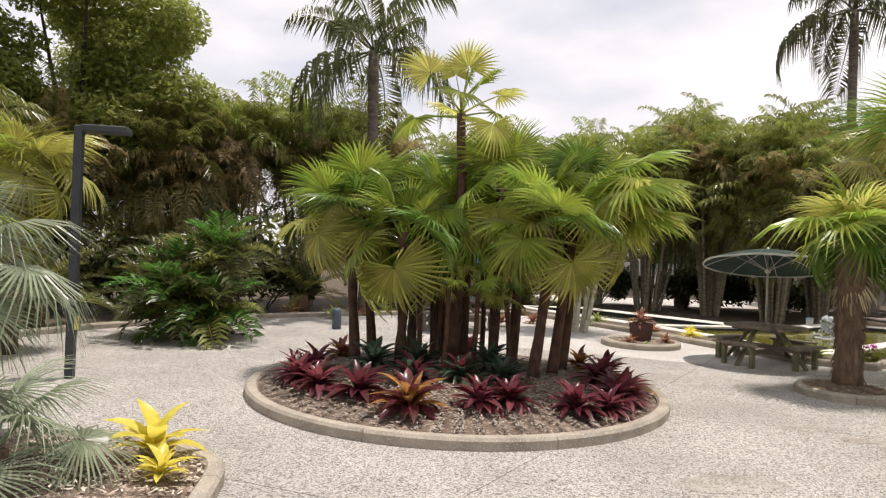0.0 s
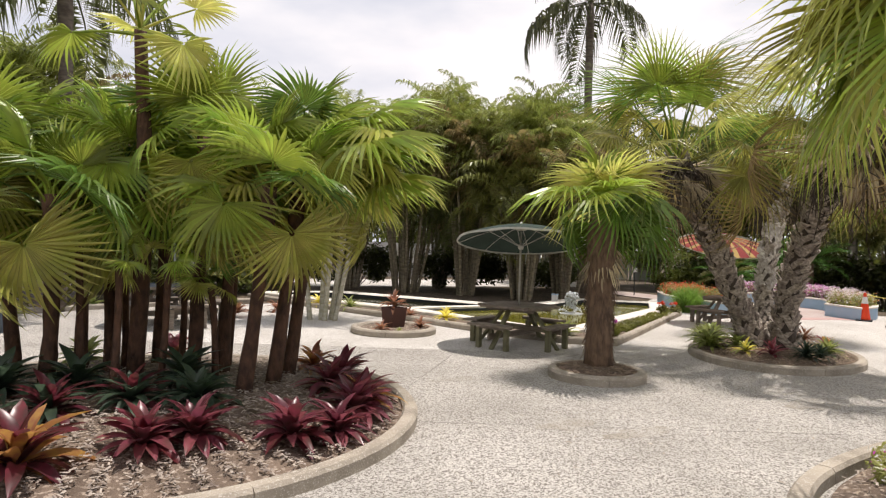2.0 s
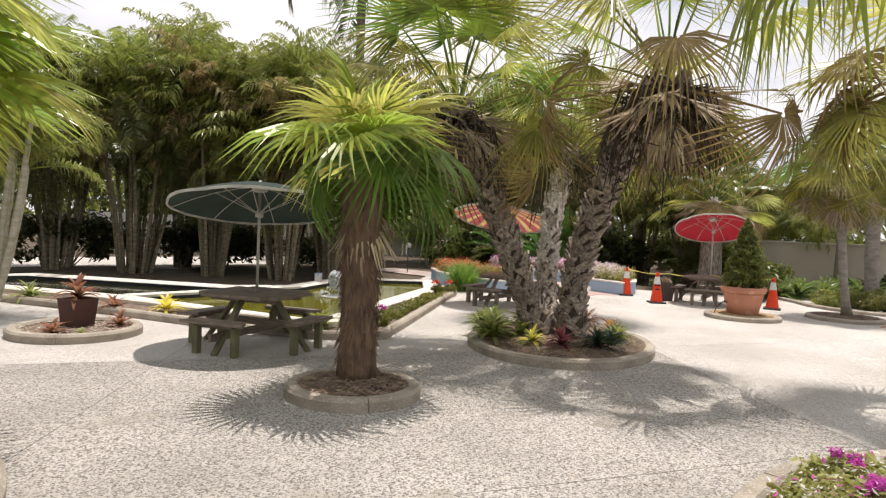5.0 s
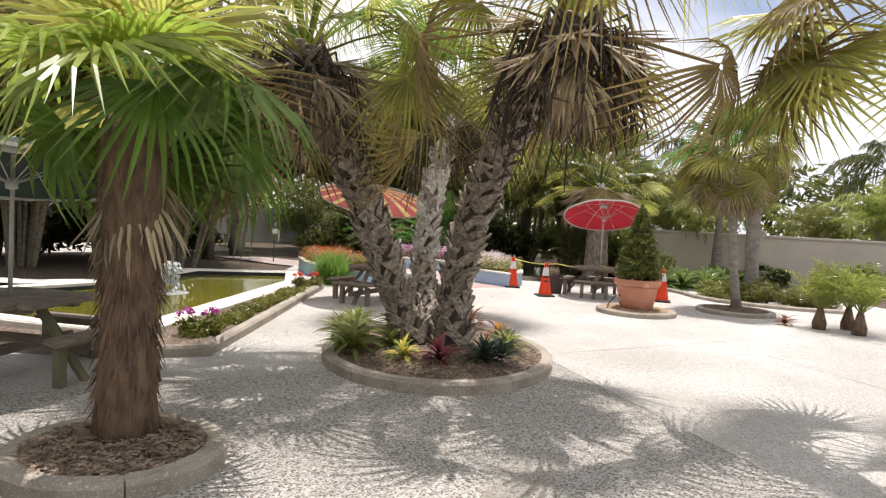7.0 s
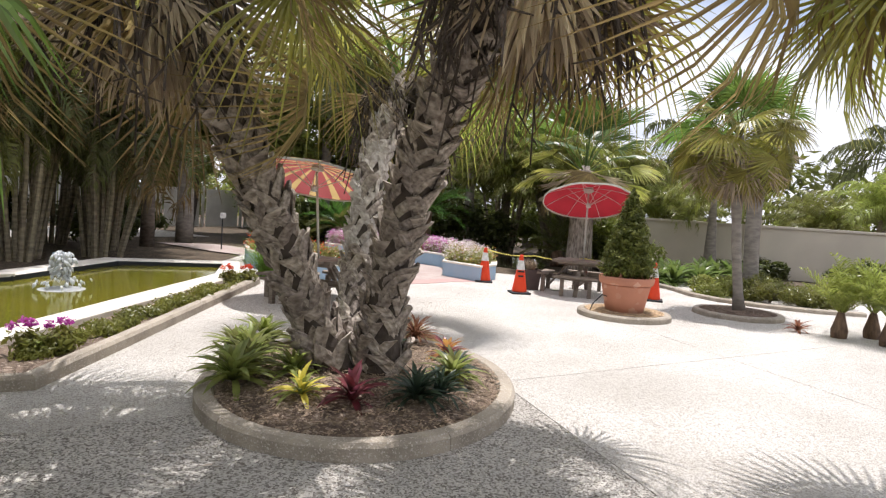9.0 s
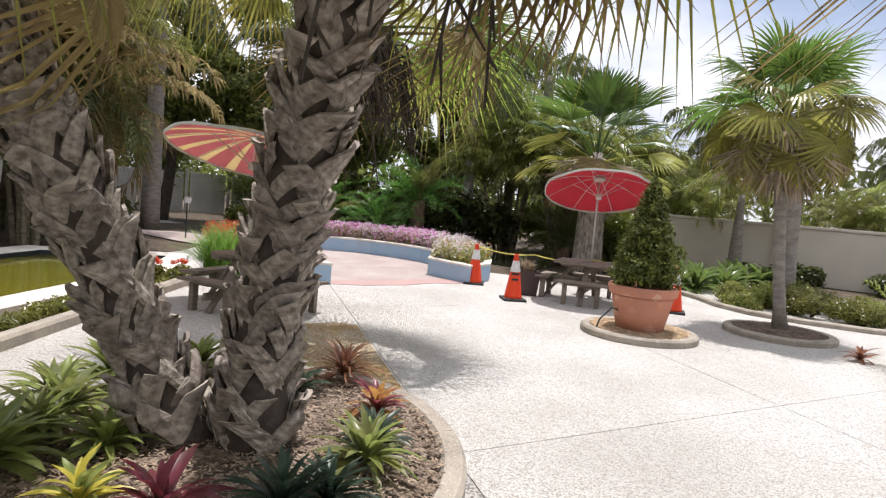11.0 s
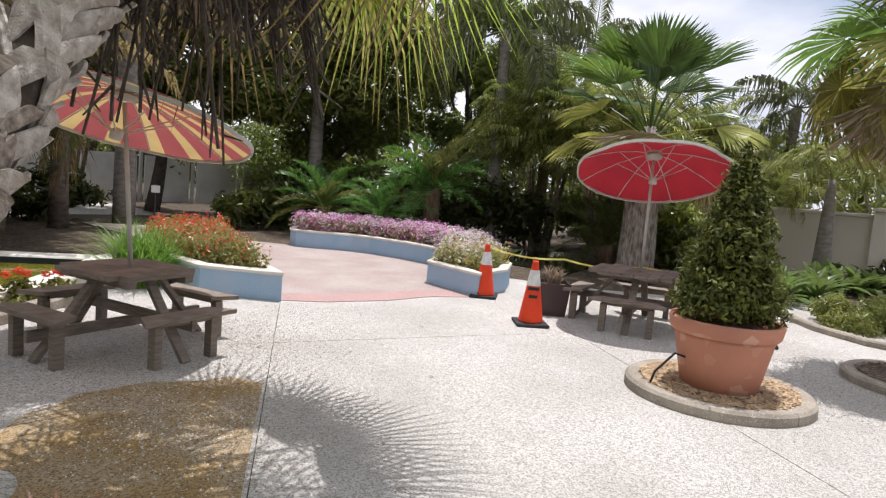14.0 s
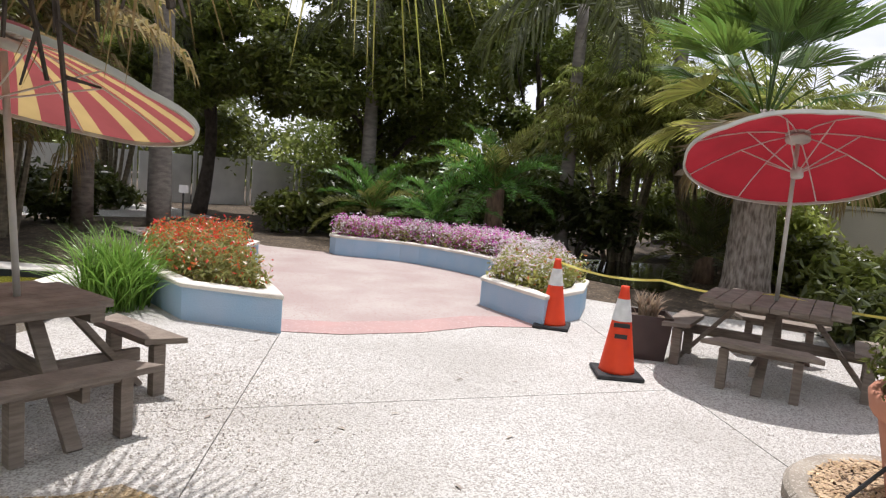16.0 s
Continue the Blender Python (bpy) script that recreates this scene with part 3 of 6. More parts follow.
for sx, sy, sa, sb in ((4.25, 4.92, 0.34, 0.16), (4.68, 4.42, 0.42, 0.13), (4.25, 7.15, 0.3, 0.12), (7.6, 4.4, 0.5, 0.2), (2.2, 3.3, 0.5, 0.22)):
    edge = [(x + 0.1 * noise.noise((x * 7, y * 7, 1.0)), y + 0.1 * noise.noise((x * 7, y * 7, 5.0))) for x, y in circle(sx, sy, sa, 44, sb)]
    tagged(part("pavement", Geo().prism(edge, 0.0005, 0.002), M["stain"]), "faint grey-brown stain worn into the paving", "pavement", kind="structure")

KERB = [(0.0, 0.0), (0.0, 0.09), (-0.025, 0.12), (-0.125, 0.12), (-0.15, 0.09), (-0.15, 0.0)]


def mound(outline, height, inset=0.13, rings=6, seed=0):
    """A bed's slightly raised, uneven surface inside an outline."""
    g, k = Geo(), len(outline)
    cx, cy = sum(p[0] for p in outline) / k, sum(p[1] for p in outline) / k
    v = []
    for i in range(rings):
        q = i / rings
        for x, y in outline:
            d = math.hypot(x - cx, y - cy)
            s = (1 - inset / max(d, inset + 0.01)) * (1 - q)
            px, py = cx + (x - cx) * s, cy + (y - cy) * s
            v.append((px, py, 0.07 + height * math.sin(math.pi / 2 * min(1.0, q * 1.3)) + 0.03 * noise.noise((px * 2.1, py * 2.1, seed))))
    v.append((cx, cy, 0.07 + height))
    f = [(i * k + j, i * k + (j + 1) % k, (i + 1) * k + (j + 1) % k, (i + 1) * k + j) for i in range(rings - 1) for j in range(k)]
    return g.add(v, f + [((rings - 1) * k + j, (rings - 1) * k + (j + 1) % k, len(v) - 1) for j in range(k)])


def chips(outline, height, n, seed, size=0.035):
    """Loose bark chips over a bed."""
    r, g, k = random.Random(seed), Geo(), len(outline)
    cx, cy = sum(p[0] for p in outline) / k, sum(p[1] for p in outline) / k
    for _ in range(n):
        x, y = outline[r.randrange(k)]
        s = math.sqrt(r.random()) * 0.93
        d = max(0.01, math.hypot(x - cx, y - cy))
        s = min(s, 1 - 0.17 / d)
        z = 0.085 + height * math.sin(math.pi / 2 * min(1.0, (1 - s) * 1.3)) + r.uniform(0, 0.012)
        m = aim((cx + (x - cx) * s + r.uniform(-.05, .05), cy + (y - cy) * s + r.uniform(-.05, .05), z), r.uniform(0, 360), r.uniform(-18, 18), r.uniform(-25, 25))
        a, b, t = size * r.uniform(0.5, 1.4), size * r.uniform(0.15, 0.4), size * 0.12
        g.add([m @ Vector(p) for p in ((-a, -b, 0), (a * 0.8, -b, 0), (a, b, 0), (-a * 0.7, b, 0), (0, 0, t))], [(0, 1, 4), (1, 2, 4), (2, 3, 4), (3, 0, 4)])
    return g


def kerb_lengths(outline, bed, length=1.9, rise=1.0):
    """A closed kerb in cast lengths with open joints."""
    k = len(outline)
    total = sum((Vector(outline[i]) - Vector(outline[i - 1])).length for i in range(k))
    n = max(3, round(total / length))
    for c in range(n):
        ids = [i % k for i in range(c * k // n, (c + 1) * k // n + 1)]
        run = [Vector(outline[i]) for i in ids]
        run[0] = run[0] + (run[1] - run[0]).normalized() * 0.004
        run[-1] = run[-1] + (run[-2] - run[-1]).normalized() * 0.004
        part("kerb", Geo().sweep([tuple(p) for p in run], [(o, u * rise) for o, u in KERB], False), M["concrete"], bed)


def kerbed_bed(name, outline, height, label, seed, n_chips, chip="chip", surface="mulch", rise=1.0, chip_size=0.024):
    bed = thing(name, label, "planting bed", kind="structure")
    kerb_lengths(outline, bed, rise=rise)
    part("mulch", mound(outline, height, seed=seed), M[surface], bed, smooth=True)
    tagged(part("chips", chips(outline, height, n_chips, seed, chip_size), M[chip], bed), kind="stuff")
    return bed


ISLAND, RING_B, RING_C = (0.6, 6.95, 2.72), (6.19, 6.55, 0.65), (10.27, 6.65, 1.70, 1.33)
kerbed_bed("island_bed", circle(*ISLAND, 72), 0.2, "round mulched island bed with a concrete kerb", 1, 13000)
kerbed_bed("palm_bed", circle(*RING_B, 48), 0.06, "small round mulched bed ringed by a concrete kerb", 2, 3000, "brown_chip", chip_size=0.02)
OVAL_C = [(RING_C[0] + 0.88 * RING_C[2] * math.cos(TAU * i / 60) - 0.47 * RING_C[3] * math.sin(TAU * i / 60), RING_C[1] + 0.47 * RING_C[2] * math.cos(TAU * i / 60) + 0.88 * RING_C[3] * math.sin(TAU * i / 60)) for i in range(60)]
kerbed_bed("palm_bed", OVAL_C, 0.10, "oval mulched bed ringed by a concrete kerb", 3, 11000, "brown_chip", chip_size=0.017)
kerbed_bed("pot_bed", circle(5.45, 11.3, 0.82, 40), 0.02, "low round concrete ring holding a square pot", 4, 300)
kerbed_bed("pot_bed", circle(16.38, 5.82, 0.75, 48), 0.02, "round concrete ring filled with golden bark chips", 5, 6000, "gold_chip", rise=0.8, chip_size=0.02)
kerbed_bed("palm_bed", circle(18.3, 4.25, 0.76, 40), 0.0, "low round mulched ring at a palm's foot", 6, 2200, "brown_chip", rise=0.72, chip_size=0.018)
BED_R = rounded([(4.0, 2.3), (4.6, 2.68), (5.4, 2.86), (6.3, 2.9), (7.0, 2.78), (7.7, 2.4), (8.6, 1.95), (9.6, 1.9), (10.4, 2.05), (10.9, 1.6), (10.4, 0.8), (9.2, 0.1), (7.2, -0.4), (5.2, -0.2), (4.1, 0.5), (3.75, 1.5)], 5)
kerbed_bed("flower_bed", BED_R, 0.14, "kerbed bed of purple and white flowers", 7, 1500)
BED_L = rounded([(-1.85, 3.4), (-2.1, 4.1), (-2.9, 4.6), (-4.6, 4.7), (-6.0, 4.0), (-6.0, 1.2), (-4.0, 0.4), (-2.2, 1.6)], 6)
kerbed_bed("palm_bed", BED_L, 0.1, "mulched bed with silver palms and a yellow bromeliad", 8, 2600)

# ---- pool ----
POOL = [(8.4, 9.9), (13.9, 12.6), (15.3, 13.9), (13.8, 15.2), (11.2, 14.0), (9.7, 14.7), (7.2, 19.0), (5.3, 19.3), (6.35, 16.6), (7.4, 14.2)]
pool = thing("pool", "shallow ornamental pool with a pale stone coping", "pool", kind="structure")
part("coping", Geo().sweep(POOL, [(0.0, 0.0), (0.0, 0.11), (0.02, 0.13), (0.44, 0.14), (0.47, 0.12), (0.47, 0.0)]), M["white_stone"], pool, "pale stone coping")
part("liner", Geo().sweep(POOL, [(-0.02, 0.005), (-0.02, 0.11), (-0.003, 0.11), (-0.003, 0.005)]), M["liner"], pool, "dark pool wall")
part("water", polygon([(8.4, 9.9), (13.9, 12.6), (15.3, 13.9), (13.8, 15.2), (11.2, 14.0), (7.4, 14.0)], 0.03), M["water"], pool, "olive green murky water")
# the hedge's dark reflection is put into the rear arm's colour
part("water", polygon([(7.4, 14.02), (11.15, 14.02), (9.7, 14.7), (7.2, 19.0), (5.3, 19.3), (6.35, 16.6)], 0.03), M["dark_water"], pool, "still water coloured dark for the hedge's reflection")
part("divider", Geo().box(3.9, 0.3, 0.05, 9.3, 14.14, 0.12), M["white_stone"], pool, "pale stone coping")
part("divider_wall", Geo().box(3.8, 0.04, 0.09, 9.3, 14.0, 0.05), M["liner"], pool, "dark pool wall")
foam = thing("fountain", "low bubbling fountain jet of white water", "fountain", 11.3, 12.85, 0.03)
foam.scale = (1.5, 1.5, 1.2)
fr = random.Random(5)
for i in range(230):
    a, h, s = fr.uniform(0, TAU), 0.42 * fr.random() ** 0.7, fr.uniform(0.008, 0.02)
    rad = 0.03 + 0.10 * (1 - abs(h - 0.3) / 0.4) * fr.random() + (0.22 * fr.random() if h < 0.10 else 0)
    jet = Geo().lathe([(0.003, -s * 2.2), (s * 0.6, -s * 1.0), (s, 0.3 * s), (s * 0.6, s * 1.3), (0.003, s * 1.9)], 7)
    part("jet", Geo().join(jet, pose(rad * math.cos(a), rad * math.sin(a), h + 0.03, 20 * math.sin(a), -20 * math.cos(a), 0)), M["foam"], foam, smooth=True)
part("ripple", Geo().lathe([(0.02, 0.02), (0.1, 0.03), (0.17, 0.012), (0.21, 0.004)], 28, False), M["foam"], foam, smooth=True)

pump = thing("pump_box", "small pale utility box on the pool's edge", "utility box", 12.5, 14.95, 0.12, turn=25)
part("housing", Geo().box(0.16, 0.13, 0.2, 0, 0, 0.1, bevel=0.12), M["white_fence"], pump)
part("lid", Geo().box(0.18, 0.15, 0.025, 0, 0, 0.212), M["blue_paint"], pump, "bluish lid")

STRIP = [(8.5, 8.45), (14.3, 11.85), (15.0, 12.6), (13.9, 12.25), (8.6, 9.6), (8.2, 9.9), (7.2, 14.1), (6.1, 16.6), (5.1, 19.2), (4.5, 19.0), (5.3, 16.2), (6.35, 13.2), (7.3, 9.9)]
strip = thing("planting_strip", "narrow planted strip with a concrete kerb beside the pool", "planting bed", kind="structure")
part("kerb", Geo().sweep([(4.5, 19.0), (5.3, 16.2), (6.35, 13.2), (7.3, 9.9), (7.8, 8.95), (8.5, 8.45), (9.8, 9.2), (12.0, 10.5), (14.3, 11.85)], KERB, False), M["concrete"], strip, "rounded concrete kerb")
part("mulch", polygon(STRIP, 0.06), M["mulch"], strip)

edging = thing("plaza_edge", "low concrete kerb along the plaza's planted border", "kerb", kind="structure")
part("kerb", Geo().sweep([(-9.0, 3.0), (-8.6, 7.0), (-7.6, 10.0), (-6.0, 12.4), (-4.6, 13.9), (-3.0, 15.1), (-1.2, 16.0), (0.6, 16.7), (2.6, 17.2), (4.3, 17.6)][::-1], KERB, False), M["concrete"], edging)


# ---- palms ----
island_leaves = [fan_mesh("isl", m, k, R=0.66, petiole=0.6, segments=34, spread=122, droop=0.26, tilt=(0, 4, 14, 30, 50, 72)[k], split=0.5, fold=0.7, ragged=0.16) for k, m in enumerate(("fan_green", "fan_green", "fan_deep", "fan_yellow", "fan_green", "fan_yellow"))]
TRUNKS = [(-0.72, 7.9, 2.15, -0.15, 0.0), (-0.15, 7.25, 1.9, 0.0, -0.1), (0.43, 7.75, 2.3, 0.0, 0.1), (0.93, 8.2, 2.6, 0.1, 0.2), (1.17, 7.3, 2.6, 0.05, 0.0), (1.48, 7.35, 2.1, 0.12, 0.05), (1.50, 6.45, 2.05, 0.18, -0.1), (1.86, 6.75, 2.55, 0.25, -0.05), (2.2, 7.3, 2.2, 0.35, 0.1), (-0.45, 8.15, 2.4, -0.2, 0.2), (0.15, 8.3, 2.3, -0.05, 0.25)]
for i, (x, y, h, lx, ly) in enumerate(TRUNKS):
    palm = thing("fan_palm", "slender fan palm with a dark fibrous trunk on the island bed", "palm", x, y, 0.18, "island fan palms")
    pts = curve_points((0, 0, 0), (lx, ly, h), (0.03 * math.sin(i * 2.1), 0.03 * math.cos(i * 1.7), 0), 10)
    part("trunk", Geo().tube(pts, [0.085 - 0.02 * min(1, k / 3) + (0.012 if k > 6 else 0) for k in range(11)], 9, True, 0.3, i), M["bark_red"], palm, "dark reddish fibrous trunk", True)
    fan_crown(palm, (lx, ly, h - 0.1), 15, island_leaves, 100 + i, 1.0, 80, -36, spin=i * 47)
    if i in (7, 8):
        for k in range(5):
            part("leaf", island_leaves[(0, 3, 1, 0, 5)[k]], None, palm, m=aim((lx, ly, h - 0.05), -55 + 24 * k, 4 + 13 * (k % 3), 20 - 10 * k, 1.3))
for i in range(10):
    x, y, h = 0.75 + 1.0 * math.cos(i * 2.4) * (0.4 + 0.06 * i), 7.3 + 0.8 * math.sin(i * 2.4) * (0.4 + 0.06 * i), 1.0 + 0.13 * (i % 5)
    stump = thing("young_palm", "thin dark young palm among the island palms", "palm", x, y, 0.2, "young island stems")
    part("trunk", Geo().tube(curve_points((0, 0, 0), (0.06 * math.sin(i), 0.05, h), (0.02, 0.02, 0), 6), 0.036, 7, True, 0.3, i), M["bark_red"], stump, smooth=True)
    fan_crown(stump, (0.06 * math.sin(i), 0.05, h), 3, island_leaves, 150 + i, 0.4, 75, 20)
tall_leaves = [fan_mesh("tall", m, k, R=0.46, petiole=0.62, segments=26, spread=112, droop=0.16, tilt=(0, 4, 14, 26, 42, 60)[k], split=0.5, fold=0.6) for k, m in enumerate(("fan_green", "fan_yellow", "fan_yellow", "fan_yellow", "fan_green", "fan_yellow"))]
tall = thing("fan_palm", "tall thin fan palm with yellow-green leaves above the island", "palm", 0.62, 7.45, 0.2)
part("trunk", Geo().tube(curve_points((0, 0, 0), (-0.05, -0.3, 3.55), (0.06, 0.0, 0), 10), [0.09 - 0.003 * k for k in range(11)], 9, True, 0.2, 3), M["bark_red"], tall, smooth=True)
fan_crown(tall, (-0.05, -0.3, 3.6), 11, tall_leaves, 131, 1.05, 85, -18)

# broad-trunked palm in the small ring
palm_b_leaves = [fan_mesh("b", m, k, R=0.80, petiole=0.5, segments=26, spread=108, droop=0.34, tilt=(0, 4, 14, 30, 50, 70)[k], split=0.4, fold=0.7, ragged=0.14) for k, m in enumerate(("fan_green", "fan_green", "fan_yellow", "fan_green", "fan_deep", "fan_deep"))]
palm_b = thing("fan_palm", "stocky fan palm with a brown fibre-wrapped trunk", "palm", 6.31, 6.65, 0.1)
part("trunk", Geo().tube([(0, 0, z * 0.21) for z in range(11)], [0.215, 0.185, 0.175, 0.17, 0.17, 0.175, 0.18, 0.19, 0.2, 0.195, 0.16], 20, True, 0.10, 4), M["fibre"], palm_b, "thick trunk wrapped in brown fibre", True)
fibres, fr = Geo(), random.Random(8)
for i in range(900):
    a, z, L = fr.uniform(0, TAU), fr.uniform(0.1, 2.05), fr.uniform(0.06, 0.2)
    m = aim((0.176 * math.cos(a), 0.176 * math.sin(a), z), math.degrees(a), fr.uniform(-86, -55), fr.uniform(-60, 60))
    fibres.add([m @ Vector(p) for p in ((0, -0.008, 0), (L, 0, 0.01), (0, 0.008, 0))], [(0, 1, 2)])
tagged(part("fibre_wrap", fibres, M["fibre"], palm_b), kind="stuff")
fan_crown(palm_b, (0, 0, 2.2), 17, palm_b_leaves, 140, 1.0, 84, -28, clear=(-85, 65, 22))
dead_meshes = [mesh_of(hanging_leaf(0.75, 0.4, 24, k), M[m], False, "dead_leaf") for k, m in ((1, "fan_straw"), (2, "fan_dead"), (3, "fan_straw"), (4, "fan_rust"), (5, "fan_straw"), (6, "fan_dead"))]
fan_crown(palm_b, (0, 0, 1.98), 5, dead_meshes, 141, 0.7, -66, -82, "dead_leaf")

# three leaning palms covered in old leaf bases
palm_c_leaves = [fan_mesh("c", m, k, R=0.76, petiole=0.95, segments=36, spread=108, droop=0.6, tilt=(0, 4, 14, 26, 42, 60)[k], split=0.3) for k, m in enumerate(("fan_green", "fan_deep", "fan_yellow", "fan_olive", "fan_olive", "fan_rust"))]
boot_meshes = []
BOOT_R = 0.15
for k in range(8):
    way, w, L = (1 if k % 2 else -1) * radians(31 + 2 * (k % 3)), 0.036 + 0.005 * (k // 2), 0.25 + 0.035 * (k // 2)
    v, cross = [], (-1.0, -0.45, 0.45, 1.0)
    for under in (0.0, 1.0):
        for q, s in ((0.0, 1.25), (0.3, 1.1), (0.65, 0.95), (0.9, 0.85), (1.0, 0.82 - 0.1 * (k // 2 % 2))):
            for u in cross:
                x, y = L * (q + 0.10 * u * (k % 3 - 1) * q), w * s * u
                r0 = BOOT_R - 0.012 + (0.062 + 0.012 * (k // 2)) * q ** 1.8 + 0.009 * (1 - u * u) - under * (0.010 + 0.012 * q)
                a = (x * math.sin(way) + y * math.cos(way)) / BOOT_R
                v.append((x * math.cos(way) - y * math.sin(way), r0 * math.sin(a), r0 * math.cos(a)))
    f = [(a * 4 + b, a * 4 + b + 1, a * 4 + b + 5, a * 4 + b + 4) for a in range(4) for b in range(3)]
    f += [(16 + b, 17 + b, 37 + b, 36 + b) for b in range(3)] + [(a * 4, a * 4 + 4, a * 4 + 24, a * 4 + 20) for a in range(4)] + [(a * 4 + 7, a * 4 + 3, a * 4 + 23, a * 4 + 27) for a in range(4)]
    f += [(20 + a * 4 + b, 24 + a * 4 + b, 25 + a * 4 + b, 21 + a * 4 + b) for a in (2, 3) for b in range(3)]
    boot_meshes.append((mesh_of(Geo().add(v, f), M["boot"], False, "leaf_base"), mesh_of(Geo().add(v, f), M["boot_sunlit"], False, "leaf_base")))
fr = random.Random(21)
# each: foot on the plan, sway along x and y with height (three terms each), height of the head, radius, leaves, reach
SHAFTS = [((10.08, 6.74), (10.105, -0.20, -0.079), (6.783, 0.367, -0.053), 3.2, 0.15, 19, 1.25), ((10.52, 6.95), (11.06, 0.245, 0.102), (7.317, 0.299, -0.016), 3.15, 0.135, 14, 1.3), ((10.24, 6.44), (10.217, 0.214, -0.123), (6.461, 0.154, -0.168), 3.5, 0.16, 15, 1.3)]
for s, (foot, wx, wy, tall_z, rad, n, reach) in enumerate(SHAFTS):
    palm_c = thing("fan_palm", "leaning palm with criss-cross grey leaf bases and a dead skirt", "palm", foot[0], foot[1], 0.1, "leaning palms")

    def shaft(q):
        z = 0.1 + (tall_z - 0.1) * q
        e = max(0.0, 1 - z / 0.9) ** 2
        return Vector((wx[0] + wx[1] * z + wx[2] * z * z + (foot[0] - wx[0]) * e - foot[0], wy[0] + wy[1] * z + wy[2] * z * z + (foot[1] - wy[0]) * e - foot[1], z - 0.1))
    b = shaft(1.0)
    part("trunk", Geo().tube([shaft(k / 16) for k in range(17)], [rad * (1.25, 1.12)[k] if k < 2 else rad for k in range(17)], 14, True, 0.15, s), M["bark_dark"], palm_c, smooth=True)
    rows = 30
    for k in range(rows):
        q = (k + 0.1) / rows
        p, d = shaft(q), (shaft(q + 0.02) - shaft(q - 0.02)).normalized()
        up = d.to_track_quat("X", "Z").to_matrix().to_4x4()
        for j in range(8):
            k_b = 2 * fr.randrange(4) + (j + k) % 2
            fat = rad / BOOT_R * (1.15 if k < 2 else 1.0)
            m = Matrix.Translation(p + d * fr.uniform(-0.03, 0.03)) @ up @ Matrix.Rotation(radians(k * 22.5 + j * 45.0 + fr.uniform(-15, 15)), 4, "X") @ Matrix.Diagonal((fr.uniform(0.8, 1.3), fat * fr.uniform(0.94, 1.06), fat * fr.uniform(0.94, 1.06), 1))
            # sunlit patch painted midway up the second trunk by the lighter bases
            part("leaf_base", boot_meshes[k_b][1 if s == 1 and 0.25 < q < 0.85 and fr.random() < 0.75 else 0], None, palm_c, m=m)
    top = tuple(b)
    fan_crown(palm_c, top, n, palm_c_leaves, 160 + s, reach, 88, (-34, -6, -16)[s], spin=s * 70)
    for i in range((7, 4, 2)[s]):
        part("leaf", palm_c_leaves[(0, 1, 3, 4)[i % 4]], None, palm_c, m=aim(top, i * 137.5 + 40 * s, 34 + 48 * (i * 0.382 % 1), 25 * math.sin(i * 2.1), 1.4))
    for az, el, kind in ((-6, -14, 3), (6, -20, 5), (16, -12, 4), (28, -20, 5), (42, -10, 4)) if s == 2 else ((-48, 6, 1), (-24, -2, 0), (0, -8, 2), (22, 4, 0)) if s == 1 else ():
        part("leaf", palm_c_leaves[kind], None, palm_c, m=aim(top, az, el, az * 0.5, 1.3))
    fan_crown(palm_c, (top[0], top[1], top[2] - 0.05), (24, 5, 20)[s], dead_meshes, 170 + s, (0.9, 0.6, 0.9)[s], 0, -84, "dead_leaf")
    twigs = Geo()
    for i in range((60, 150, 90)[s]):
        az, L = fr.uniform(0, 360), fr.uniform(0.4, 1.0)
        m = aim((top[0], top[1], top[2] - 0.15), az, fr.uniform(-40, 10))
        tip = m @ Vector((L * 0.8, fr.uniform(-.2, .2), 0)) - Vector((0, 0, L * fr.uniform(0.5, 1.1)))
        mid = m @ Vector((L * 0.55, 0, 0.08))
        twigs.tube([m.translation, mid, tip], [0.017, 0.013, 0.008], 4, False)
        for t in range(6):
            b0 = mid.lerp(tip, t / 6)
            twigs.tube([b0, b0 + Vector((fr.uniform(-.15, .15), fr.uniform(-.15, .15), fr.uniform(-.25, -.02)))], [0.011, 0.005], 3, False)
    tagged(part("fruit_stalk", twigs, M["bark_dark"], palm_c, "dark dry fruit stalks"), kind="stuff")

# palms of the flower bed, whose crowns hang over the walk
OVER_LEAVES = (((135, 14), (158, 4), (112, 24), (178, 16), (100, 2), (122, -14), (143, -10), (106, -12), (166, -9), (90, -6), (152, 30), (128, 36), (117, 6), (147, 22), (84, 16)),
               ((100, -24), (118, -20), (84, -22), (135, -17), (108, -4), (92, 8), (70, -12), (126, 12)))
over_leaves = [fan_mesh("over", m, k, R=0.92, petiole=1.05, segments=40, spread=140, droop=0.2, tilt=(0, 4, 14, 26, 42, 60)[k], split=0.36) for k, m in enumerate(("fan_green", "fan_yellow", "fan_yellow", "fan_olive", "fan_green", "fan_yellow"))]
over_leaves.append(fan_mesh("over", "fan_rust", 6, R=0.85, petiole=1.05, segments=36, spread=120, droop=0.35, tilt=50, split=0.4))
